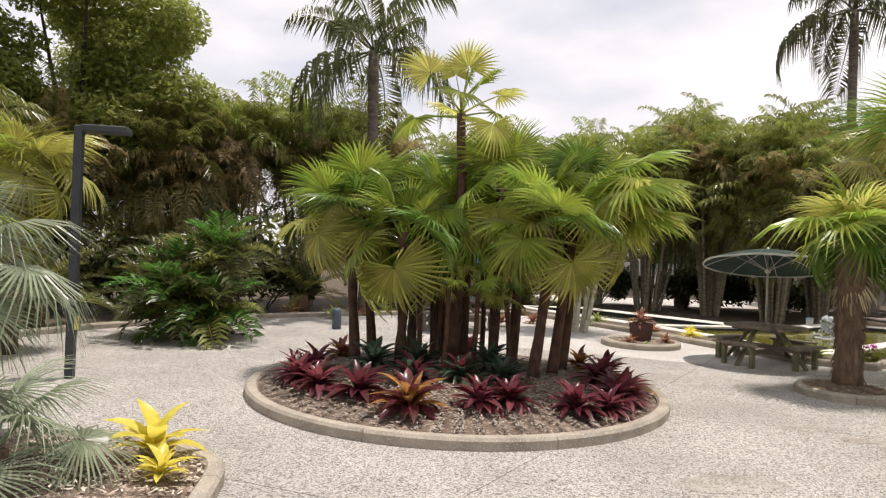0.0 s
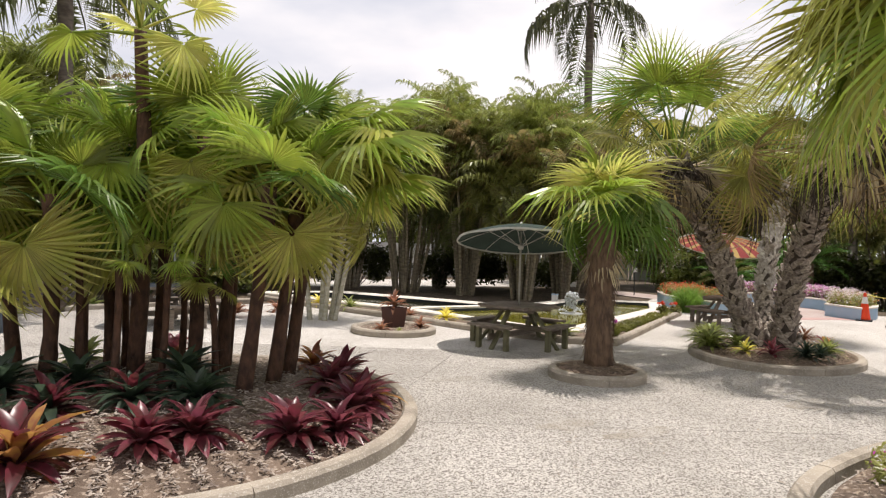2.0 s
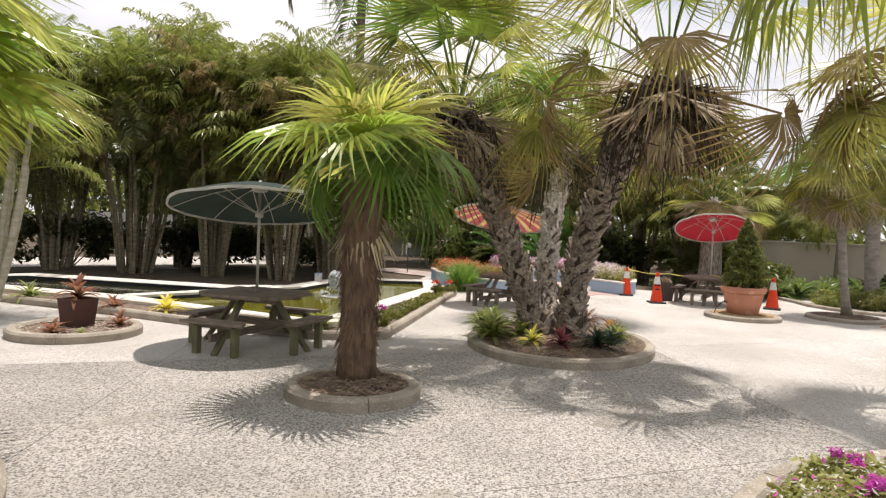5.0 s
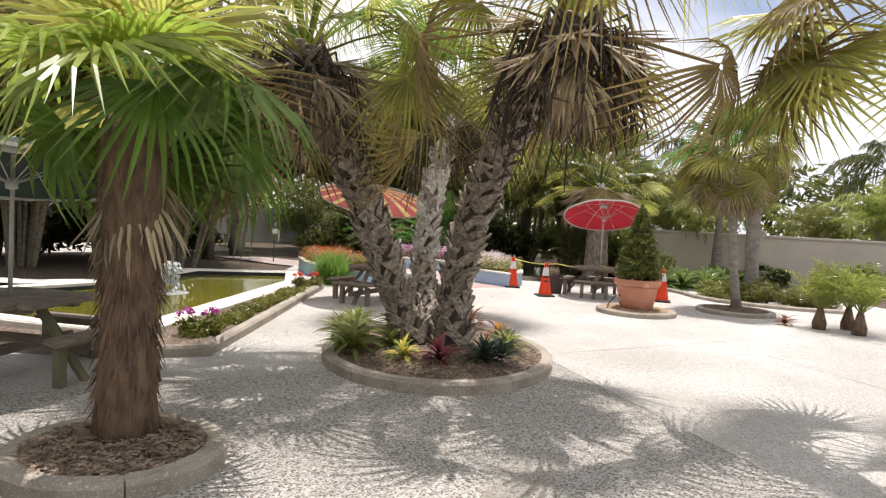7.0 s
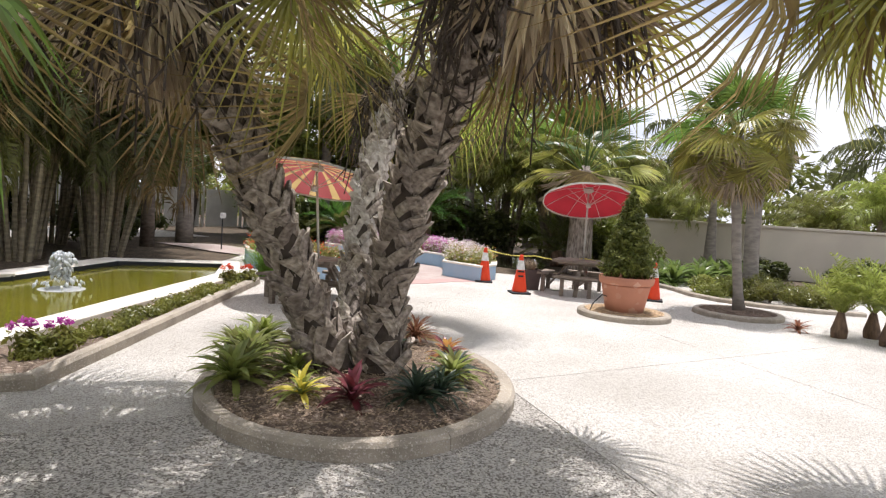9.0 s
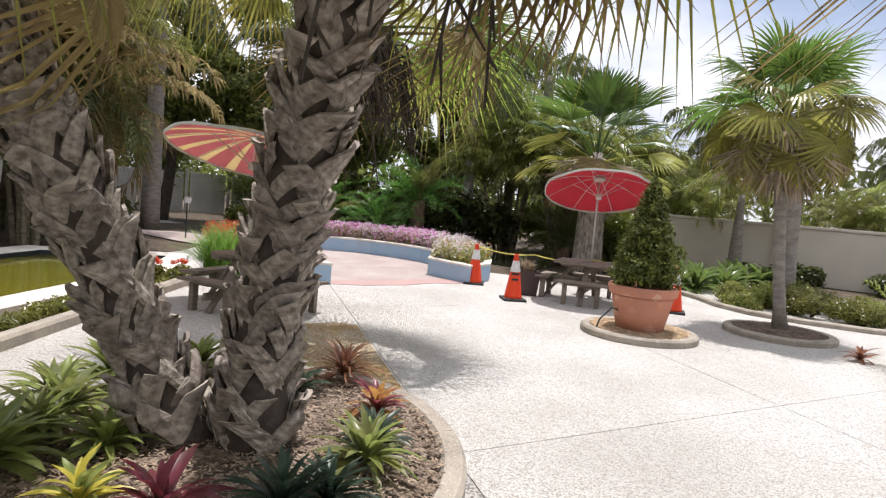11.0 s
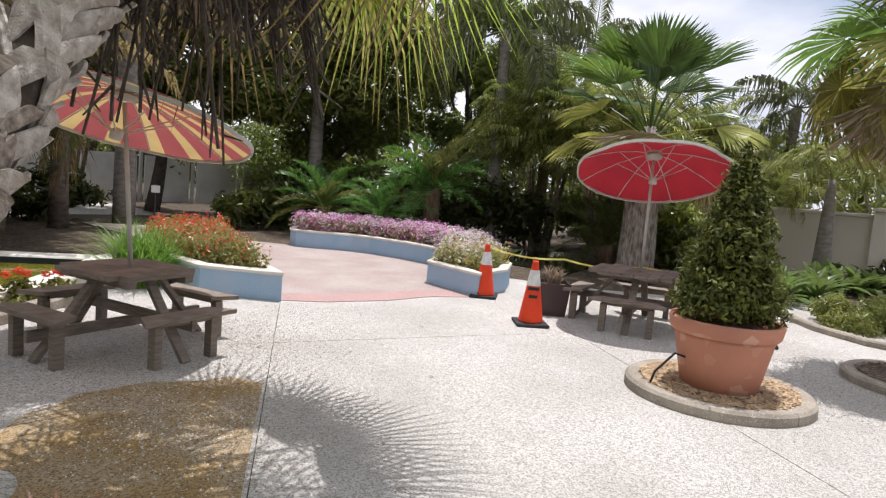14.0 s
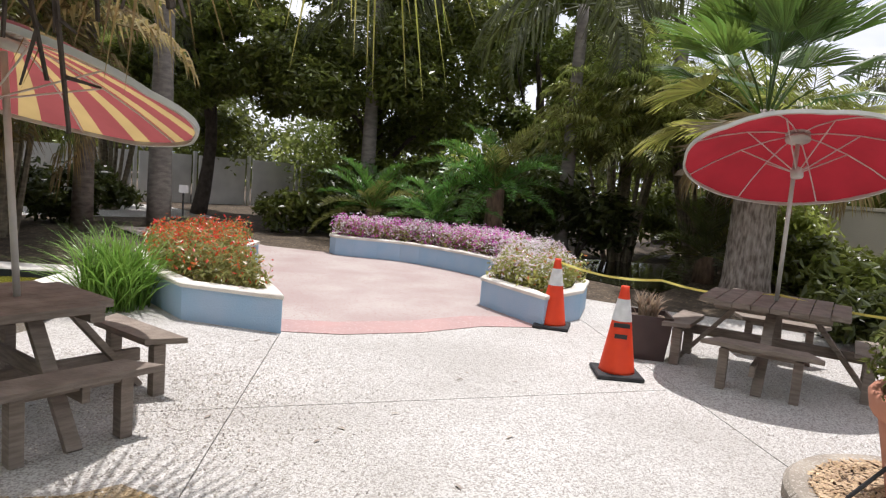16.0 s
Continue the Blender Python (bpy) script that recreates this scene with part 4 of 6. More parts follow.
for i, (x, y, h) in enumerate(((4.55, 1.15, 2.95), (10.3, 1.6, 3.2))):
    palm = thing("fan_palm", "fan palm whose olive leaves hang over the walk", "palm", x, y, 0.15, "flower bed palms")
    part("trunk", Geo().tube(curve_points((0, 0, 0), (0, 0.1 + 0.5 * i, h), (0.05, 0, 0), 8), 0.13, 12, True, 0.2, i), M["fibre"], palm, smooth=True)
    fan_crown(palm, (0, 0.1 + 0.5 * i, h), 20 - 10 * i, over_leaves[:6], 180 + i, 1.0, 66, -12 - 10 * i, spin=30 + 60 * i)
    for az, el in OVER_LEAVES[i]:
        part("leaf", over_leaves[2 + (az + i) % 4 if i == 0 else (3, 6, 2, 6, 5)[az % 5]], None, palm, m=aim((0, 0.1 + 0.5 * i, h), az, el, (az % 40) - 20, 1.0))

# palm in the far ring and its neighbours
e_leaves = [fan_mesh("e", m, k, R=0.62, petiole=0.75, segments=30, spread=130, droop=0.3, tilt=(0, 4, 14, 26, 42, 60)[k]) for k, m in enumerate(("fan_deep", "fan_olive", "fan_deep", "fan_olive", "fan_olive", "fan_olive"))]
for x, y, h, r0, n, lean, dead, label in ((18.5, 4.25, 3.15, 0.085, 26, 0.25, 26, "slim fan palm with a grey trunk and drying lower leaves"), (23.3, 4.35, 3.9, 0.18, 20, 0.05, 10, "fan palm with a smooth grey trunk behind a hedge")):
    palm = thing("fan_palm", label, "palm", x, y, 0.08)
    part("trunk", Geo().tube(curve_points((0, 0, 0), (0.0, lean, h), (0.03, 0.05, 0), 10), [r0 * (1.35 if k == 0 else 1.0 if k < 6 else 1.2) for k in range(11)], 12, True, 0.12, 5), M["bark_grey"], palm, "grey trunk", True)
    fan_crown(palm, (0, lean, h), n, e_leaves, int(x * 10), 1.15, 80, -45)
    fan_crown(palm, (0, lean, h - 0.1), dead, dead_meshes, int(x * 11), 1.0, -22, -80, "dead_leaf")
g_leaves = [fan_mesh("g", m, k, R=0.92, petiole=1.15, segments=24, spread=68, droop=0.10, tilt=(0, 0, 8, 16, 26, 40)[k], split=0.62) for k, m in enumerate(("fan_dusk", "fan_dusk", "fan_deep", "fan_dusk", "fan_yellow", "fan_rust"))]
palm_g = thing("fan_palm", "stout fan palm with stiff leaves behind the red umbrella", "palm", 23.2, 8.7, 0.0)
part("trunk", Geo().tube([(0, 0, 0.33 * k) for k in range(10)], [0.42, 0.36, 0.34, 0.33, 0.32, 0.31, 0.30, 0.28, 0.24, 0.1], 16, True, 0.08, 2), M["boot"], palm_g, "stout grey-brown trunk", True)
fan_crown(palm_g, (0, 0, 2.85), 20, g_leaves[:4], 190, 1.15, 82, 28)
fan_crown(palm_g, (0, 0, 2.75), 11, g_leaves[4:], 192, 1.05, 30, -30)
fan_crown(palm_g, (0, 0, 2.9), 14, dead_meshes, 191, 1.25, -8, -70, "dead_leaf")

# silver palms by the start, and the ones behind them
silver = [fan_mesh("s", "fan_silver", k, R=0.62, petiole=0.55, segments=44, spread=140, droop=0.5, tilt=22, split=0.28) for k in range(3)]
for x, y, h, n, size in ((-3.35, 3.3, 0.25, 14, 0.9), (-4.3, 4.3, 1.5, 20, 1.15)):
    palm = thing("silver_palm", "silver-green fan palm with fine hanging segments", "palm", x, y, 0.1, "silver palms")
    part("trunk", Geo().tube([(0, 0, 0), (0, 0, h)], [0.1, 0.11], 10, True, 0.2, 1), M["fibre"], palm, smooth=True)
    fan_crown(palm, (0, 0, h), n, silver, int(-x * 100), size, 80, -25)
left_leaves = [fan_mesh("l", m, k, R=0.75, petiole=0.6, segments=34, spread=125, droop=0.4, tilt=(0, 4, 14, 26, 42, 60)[k]) for k, m in enumerate(("fan_olive", "fan_green", "fan_yellow", "fan_olive", "fan_yellow", "fan_olive"))]
for i, (x, y, h) in enumerate(((-6.0, 9.4, 2.8), (-6.8, 8.3, 2.0), (-7.4, 10.4, 3.0))):
    palm = thing("fan_palm", "fan palm with yellowish hanging leaves behind the lamp post", "palm", x, y, 0.0, "palms behind the lamp")
    part("trunk", Geo().tube([(0, 0, 0), (0.05, 0, h)], [0.14, 0.12], 10, True, 0.2, 1), M["fibre"], palm, smooth=True)
    fan_crown(palm, (0.05, 0, h), 18, left_leaves, 210 + i, 1.1, 75, -50)


# ---- feather palms ----
def feather_crown(n, L, droop, seed, high=78, low=-10, pairs=26, leaflet=0.42, width=0.03, hang=0.35):
    g, r = Geo(), random.Random(seed)
    base = [[feather_leaf(L, pairs, leaflet, width, droop * f, seed + k, hang=hang, rise=high + (low - high) * (step + 0.5) / 4) for k, f in enumerate((0.75, 1.0, 1.25))] for step in range(4)]
    for i in range(n):
        q = (i + 0.5) / n
        g.join(r.choice(base[int(4 * q)]), aim((0, 0, 0), i * 137.5 + r.uniform(-15, 15), high + (low - high) * q + r.uniform(-8, 8), r.uniform(-25, 25), r.uniform(0.75, 1.15)))
    return g


royal_crown = mesh_of(feather_crown(13, 2.6, 0.62, 300, 66, -30, 44, 0.55, 0.034, 1.0), M["feather_dark"], False, "crown")
for x, y, h, s, label in ((-0.2, 16.4, 7.35, 1.15, "tall feather palm with a grey trunk"), (17.4, 19.2, 11.3, 1.25, "very tall feather palm over the hedge"), (32.8, 7.3, 4.7, 0.8, "distant grey-green feather palm beyond the wall"), (29.5, 21.0, 7.4, 0.9, "tall grey-trunked palm in the thicket"), (36.5, 0.5, 4.6, 1.0, "distant feather palm beyond the wall")):
    palm = thing("feather_palm", label, "palm", x, y, -0.03)
    part("trunk", Geo().tube(curve_points((0, 0, 0), (0, 0, h), (0.08, 0.05, 0), 10), [0.2, 0.18, 0.17, 0.17, 0.165, 0.16, 0.15, 0.15, 0.15, 0.16, 0.14], 12, True, 0.06, 4), M["bark_brown"], palm, smooth=True)
    part("crown", royal_crown, None, palm, m=pose(0, 0, h, 0, 0, x * 40) @ Matrix.Diagonal((s, s, s, 1)))
for x, y, h, r0 in ((19.3, 20.0, 6.5, 0.21), (33.5, 14.2, 7.0, 0.24), (24.2, 18.6, 6.0, 0.17), (25.4, 13.3, 5.6, 0.14)):
    palm = thing("royal_palm", "smooth grey palm trunk at the thicket's edge", "palm", x, y, -0.03)
    part("trunk", Geo().tube([(0, 0, h * k / 10) for k in range(11)], [r0 * (1.25 - 0.04 * k) for k in range(11)], 16, True, 0.03, 4), M["bark_grey"], palm, smooth=True)
    part("crown", royal_crown, None, palm, m=pose(0, 0, h, 0, 0, x * 17))

bottle_crown = mesh_of(feather_crown(12, 1.5, 0.95, 305, 72, 5, 26, 0.42, 0.03, 0.5), M["feather_light"], False, "crown")
wall_palm = thing("feather_palm", "small arching feather palm with a grey trunk before the garden wall", "palm", 27.95, 5.83, -0.03)
part("trunk", Geo().tube(curve_points((0, 0, 0), (-0.3, 0.0, 2.4), (-0.08, 0.0, 0), 8), [0.24, 0.22, 0.19, 0.17, 0.155, 0.14, 0.12, 0.1, 0.09], 12, True, 0.06, 4), M["bark_grey"], wall_palm, smooth=True)
part("crown", bottle_crown, None, wall_palm, m=pose(-0.3, 0, 2.36))

# clumps of many-stemmed feather palms that wall the garden in
areca = [mesh_of(feather_crown(13, 2.2, 0.85, 310 + k, 94, 20, 32, 0.48, 0.026, 0.5), M[m], False, "crown") for k, m in enumerate(("feather", "feather", "feather_light", "feather_dry"))]


areca_skirt = [mesh_of(feather_crown(7, 1.9, 0.7, 330 + k, 5, -65, 28, 0.45, 0.026, 0.6), M[m], False, "hanging_fronds") for k, m in enumerate(("feather_dark", "feather", "feather_dry"))]


def clump(x, y, h, stems, spread, seed, kinds=(0, 1, 2), size=1.0, label="clump of feather palms with many dark stems", bark="stem", skirt=0.0):
    r = random.Random(seed)
    t = thing("palm_clump", label, "palm", x, y, -0.03, "palm thicket")
    for i in range(stems):
        a = r.uniform(0, TAU)
        d, k = spread * math.sqrt(r.random()), r.uniform(0.56, 1.0)
        b = (d * math.cos(a), d * math.sin(a), 0)
        e = (b[0] * 2.9, b[1] * 2.9, h * k)
        part("stem", Geo().tube(curve_points(b, e, (0.08, 0.05, 0), 5), [0.06, 0.05, 0.05, 0.045, 0.04, 0.035], 6, False), M[bark], t)
        if r.random() < skirt:
            part("hanging_fronds", areca_skirt[r.choice((0, 0, 1, 2))], None, t, m=aim((e[0] * 0.95, e[1] * 0.95, e[2] - 0.35), r.uniform(0, 360), 0, 0, r.uniform(0.75, 1.05)))
        # tallest stems take the lighter crown, which paints the clump's top as sunlit
        part("crown", areca[2 if k > 0.86 else r.choice(kinds)], None, t, m=aim((e[0], e[1], e[2] - 0.1), r.uniform(0, 360), r.uniform(-12, 12), r.uniform(-12, 12), size * r.uniform(0.75, 1.05)))


HEDGE = [(10.4, 20.6, 5.5), (11.9, 19.0, 5.7), (13.0, 17.2, 5.3), (14.6, 17.0, 5.2), (15.8, 18.7, 5.8), (9.0, 22.5, 5.8), (6.5, 23.5, 5.6), (12.5, 22.0, 6.6), (15.5, 20.5, 6.6),
         (3.5, 22.5, 5.4), (0.8, 21.0, 5.9), (-2.0, 19.2, 5.6), (-4.2, 18.4, 5.3), (-6.2, 17.6, 4.8), (-8.2, 15.5, 4.6), (-9.6, 12.6, 4.4), (-10.5, 9.5, 4.2)]
for i, (x, y, h) in enumerate(HEDGE):
    clump(x, y, h, 17 if i < 5 else 12, 0.42, 400 + i, (0, 1, 3, 3) if i > 8 else (0, 1, 1, 3), skirt=0.65)
for i, (x, y, h) in enumerate(((26.3, 12.3, 3.8), (26.5, 10.4, 3.2), (30.5, 10.0, 3.6), (20.0, 24.5, 4.0))):
    clump(x, y, h, 12, 0.36, 450 + i, (0, 1, 2), 0.95)
clump(4.75, 13.35, 4.3, 8, 0.3, 480, (2,), 0.62, "pale-stemmed clump of young feather palms by the pool", "stem_pale")
for i, (x, y, h) in enumerate(((34, 4, 2.6), (33, 1, 2.4), (32.5, -3, 2.6), (35, 8, 3.0), (31.0, 8.2, 2.2))):
    clump(x, y, h, 5, 0.7, 490 + i, (0, 0, 2), 0.9, "light green feather palms beyond the garden wall")


# ---- broad-leaved trees and shrubs ----
def tree(x, y, h, spread, n, size, mat, seed, label, crown_z=0.62):
    t = thing("tree", label, "tree", x, y, -0.03)
    r, limbs = random.Random(seed), Geo()
    pts = curve_points((0, 0, 0), (0.3, 0.2, h * 0.5), (0.15, -0.1, 0), 6)
    part("trunk", Geo().tube(pts, [0.24, 0.2, 0.18, 0.17, 0.16, 0.15, 0.13], 10, True, 0.15, seed), M["bark_dark"], t, smooth=True)
    blobs = lumps(46, (0, 0, h * crown_z, spread * 0.85, spread * 0.85, h * 0.35), seed, (spread * 0.13, spread * 0.27))
    for b in blobs[:10]:
        s = pts[r.randrange(2, 7)]
        e = Vector(b[:3])
        limbs.tube([s, s.lerp(e, 0.5) + Vector((0, 0, 0.3)), e], [0.09, 0.06, 0.02], 6, False)
    part("limb", limbs, M["bark_dark"], t, smooth=True)
    part("crown", leaf_cloud(blobs, n, size, seed, 0.62, 0.4), M[mat], t)


tree(-8.6, 18.0, 10.2, 4.6, 95000, 0.09, "broad_light", 501, "large broad-leaved tree above the palm hedge")
tree(-12.8, 14.5, 10.6, 4.4, 85000, 0.09, "broad_light", 502, "large broad-leaved tree above the palm hedge")
tree(25.5, 20.0, 8.6, 4.2, 46000, 0.11, "broad", 503, "spreading dark-limbed tree behind the flower planters", 0.6)
tree(30.5, 17.5, 9.0, 3.8, 30000, 0.12, "broad", 504, "broad-leaved tree in the thicket", 0.6)
tree(22.0, 23.2, 8.2, 3.2, 22000, 0.12, "broad", 507, "broad-leaved tree behind the palm trunks", 0.58)
tree(25.0, 33.0, 9.0, 4.0, 26000, 0.13, "broad", 505, "broad-leaved tree behind the white fence")
tree(20.5, 33.0, 10.0, 4.5, 20000, 0.15, "broad_light", 506, "light green tree behind the white fence")


def shrub(x, y, rx, ry, h, n, size, mat, seed, label, z=-0.02, category="shrub"):
    t = thing("shrub", label, category, x, y, z)
    part("leaves", leaf_cloud(lumps(max(18, int(rx * ry * 12)), (0, 0, h * 0.46, rx * 0.8, ry * 0.8, h * 0.32), seed, (0.16 + h * 0.1, 0.2 + h * 0.2)), n, size, seed, 0.55, 0.3), M[mat], t)
    stems, r = Geo(), random.Random(seed)
    for i in range(5):
        a = r.uniform(0, TAU)
        stems.tube([(0.1 * math.cos(a), 0.1 * math.sin(a), 0), (rx * 0.5 * math.cos(a), ry * 0.5 * math.sin(a), h * 0.6)], [0.02, 0.01], 5, False)
    tagged(part("branchwork", stems, M["bark_dark"], t), kind="stuff")


for i, (x, y, rx, ry, h, mat) in enumerate(((-3.0, 17.2, 2.2, 1.0, 2.2, "broad_dark"), (-6.0, 15.8, 2.0, 1.2, 2.4, "broad_dark"), (1.5, 19.2, 2.5, 1.0, 2.0, "broad_dark"), (4.5, 20.8, 2.2, 1.0, 2.0, "broad"), (-8.3, 12.2, 1.4, 1.6, 2.0, "broad_dark"),
                                           (9.5, 23.0, 2.5, 1.0, 1.9, "broad_dark"), (13.5, 21.5, 2.5, 1.2, 2.0, "broad_dark"), (17.5, 21.0, 2.0, 1.2, 1.5, "broad_dark"),
                                           (25.2, 16.4, 1.8, 1.5, 2.3, "broad_dark"), (25.4, 13.0, 1.5, 1.5, 1.9, "broad_dark"), (26.0, 18.5, 2.5, 2.0, 2.6, "broad"), (22.2, 18.5, 1.5, 1.2, 1.3, "broad"), (23.8, 18.2, 1.8, 1.4, 2.0, "broad_dark"), (27.0, 15.5, 2.4, 2.0, 3.2, "broad_dark"), (29.0, 11.8, 2.0, 1.6, 2.4, "broad"),
                                           (25.8, 8.2, 1.5, 1.3, 1.4, "broad"), (21.2, 6.9, 0.8, 0.6, 0.9, "broad_dark"), (22.4, 7.2, 0.9, 0.8, 1.0, "broad"), (27.5, 9.0, 1.4, 1.0, 1.8, "broad_light"), (28.2, 4.6, 1.0, 1.4, 0.7, "broad_dark"), (28.0, 1.0, 1.2, 2.0, 0.8, "broad_dark"), (17.0, 31.5, 3.0, 1.4, 4.6, "broad"), (21.5, 30.8, 3.0, 1.4, 4.8, "broad_light"), (26.0, 28.8, 2.6, 1.6, 4.6, "broad"), (29.5, 26.0, 2.6, 1.8, 4.8, "broad"))):
    shrub(x, y, rx, ry, h, int(1500 * rx * ry ** 0.5), 0.11, mat, 520 + i, "dense dark green shrub under the palms" if "dark" in mat else "leafy green shrub under the palms")
for i, (x, y, rx, ry) in enumerate(((21.5, 4.9, 1.1, 0.7), (21.3, 3.9, 1.1, 0.8), (21.3, 2.9, 1.0, 0.7), (22.6, 4.1, 1.0, 0.9))):
    shrub(x, y, rx, ry, 0.45, 6500, 0.034, "groundcover", 560 + i, "low clipped green groundcover hedge")

border_kerb = thing("plaza_edge", "low concrete kerb along the clipped border", "kerb", kind="structure")
part("kerb", Geo().sweep([(22.1, 6.35), (21.4, 5.75), (20.7, 5.3), (20.25, 4.75), (20.1, 4.0), (20.2, 3.0), (20.6, 2.2)][::-1], [(o, u * 0.7) for o, u in KERB], False), M["concrete"], border_kerb)

cycad_leaf = [mesh_of(feather_leaf(1.5, 40, 0.22, 0.016, 0.5, 600 + k, hang=0.1), M[m], False, "frond") for k, m in enumerate(("feather", "cycad_green", "feather_dark", "feather_light"))]


broad_frond = [mesh_of(feather_leaf(1.35, 17, 0.36, 0.042, 0.55, 620 + k, hang=0.2), M[m], False, "frond") for k, m in enumerate(("feather_dark", "feather", "cycad_green"))]


def sago(x, y, h, n, size, seed, kinds, label, leaves=cycad_leaf):
    t, r = thing("cycad", label, "cycad", x, y, -0.02), random.Random(seed)
    part("trunk", Geo().tube([(0, 0, 0), (0, 0, h)], [0.2, 0.17], 10, True, 0.25, seed), M["fibre"], t, smooth=True)
    for i in range(n):
        q = (i + 0.5) / n
        part("frond", leaves[r.choice(kinds)], None, t, m=aim((0, 0, h), i * 137.5, 80 - 85 * q + r.uniform(-6, 6), r.uniform(-20, 20), size * r.uniform(0.8, 1.1)))


sago(22.4, 16.4, 0.75, 24, 0.95, 1, (1, 1, 0), "bright green cycad behind the planter")
sago(23.4, 13.8, 1.45, 26, 1.2, 2, (0, 1, 1), "large cycad with arching fronds behind the planter")
sago(22.3, 14.4, 0.7, 18, 0.9, 3, (1, 1), "cycad with drooping fronds behind the planter")
for i, (x, y, h) in enumerate(((-3.7, 11.5, 0.3), (-4.0, 11.9, 1.1), (-3.3, 11.9, 1.5), (-3.9, 11.3, 0.7), (-3.4, 11.2, 0.4))):
    sago(x, y, h, 26, 0.95, 10 + i, (0, 0, 1, 2), "dense dark green cycad beside the path", broad_frond)
for i, (x, y) in enumerate(((-6.9, 12.6), (-5.2, 14.6), (-1.9, 16.9), (2.8, 19.2), (6.0, 21.3), (24.9, 9.9), (29.0, 16.8))):
    sago(x, y, 0.5, 18, 1.15, 30 + i, (0, 2), "dark arching fronds at the hedge's foot")

far = thing("far_woods", "band of distant trees beyond the garden", "trees", kind="stuff")
for k, mat in enumerate(("broad", "broad_dark", "broad_light")):
    r = random.Random(700 + k)
    blobs = []
    for i in range(70):
        a = TAU * (i + r.random()) / 70
        d = r.uniform(44, 56)
        s = r.uniform(2.2, 4.0)
        blobs.append((8 + d * math.cos(a), 8 + d * math.sin(a), r.uniform(0.5, 4.6), s, s, s * 0.9))
    tagged(part("foliage", leaf_cloud(blobs, 16000, 0.42, 700 + k, 0.3, 0.7), M[mat], far), kind="stuff")

# ---- garden wall and fence ----
wall = thing("wall_east", "cream rendered garden wall with square piers and a cap", "wall", kind="structure")
W0, W1 = Vector((29.6, 11.5, 0)), Vector((27.4, -14.0, 0))
wd = (W1 - W0).normalized()
part("wall_panel", Geo().beam(W0 + Vector((0, 0, 0.78)), W1 + Vector((0, 0, 0.78)), 0.2, 1.6), M["stucco"], wall)
part("wall_cap", Geo().beam(W0 + Vector((0, 0, 1.62)), W1 + Vector((0, 0, 1.62)), 0.28, 0.08), M["stucco"], wall)
for k in range(6):
    p = W0 + wd * (2.2 + 4.6 * k)
    part("pier", Geo().box(0.46, 0.46, 1.76, p.x, p.y, 0.86, bevel=0.03).box(0.56, 0.56, 0.08, p.x, p.y, 1.78), M["stucco"], wall)
fence = thing("fence", "white panel fence behind the thicket", "fence", kind="structure")
for k in range(9):
    x, y = 13.5 + 1.95 * k, 29.5 - 0.35 * k
    part("panel", Geo().box(1.85, 0.05, 1.7, x, y, 0.84, bevel=0.02), M["white_fence"], fence)
    part("post", Geo().box(0.1, 0.1, 1.85, x + 0.975, y - 0.17, 0.9), M["white_fence"], fence)
tagged(part("path", Geo().prism([(8.0, 23.5), (22.0, 22.0), (22.5, 26.5), (8.0, 28.0)], -0.028, -0.02), M["aggregate"]), "pale path beyond the thicket", "path", kind="structure")
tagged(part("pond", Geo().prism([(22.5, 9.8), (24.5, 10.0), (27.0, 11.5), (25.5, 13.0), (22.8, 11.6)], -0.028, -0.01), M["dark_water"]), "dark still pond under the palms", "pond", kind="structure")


shelter = thing("shelter", "white arched canopy roof behind the panel fence", "shelter", 25.4, 30.4, 0.0, turn=-28)
part("roof", Geo().prism([(x, 1.93 + 0.42 * (1 - (x / 1.7) ** 2) + d) for x, d in [(-1.7 + 0.34 * k, 0.06) for k in range(11)] + [(1.7 - 0.34 * k, 0.0) for k in range(11)]], -0.7, 0.7), M["white_fence"], shelter, m=pose(0, 0, 0, 90))
for k in range(4):
    part("post", Geo().tube([(-1.55 + 3.1 * (k % 2), -0.6 + 1.2 * (k // 2), 0), (-1.55 + 3.1 * (k % 2), -0.6 + 1.2 * (k // 2), 1.98)], 0.04, 8), M["white_fence"], shelter)


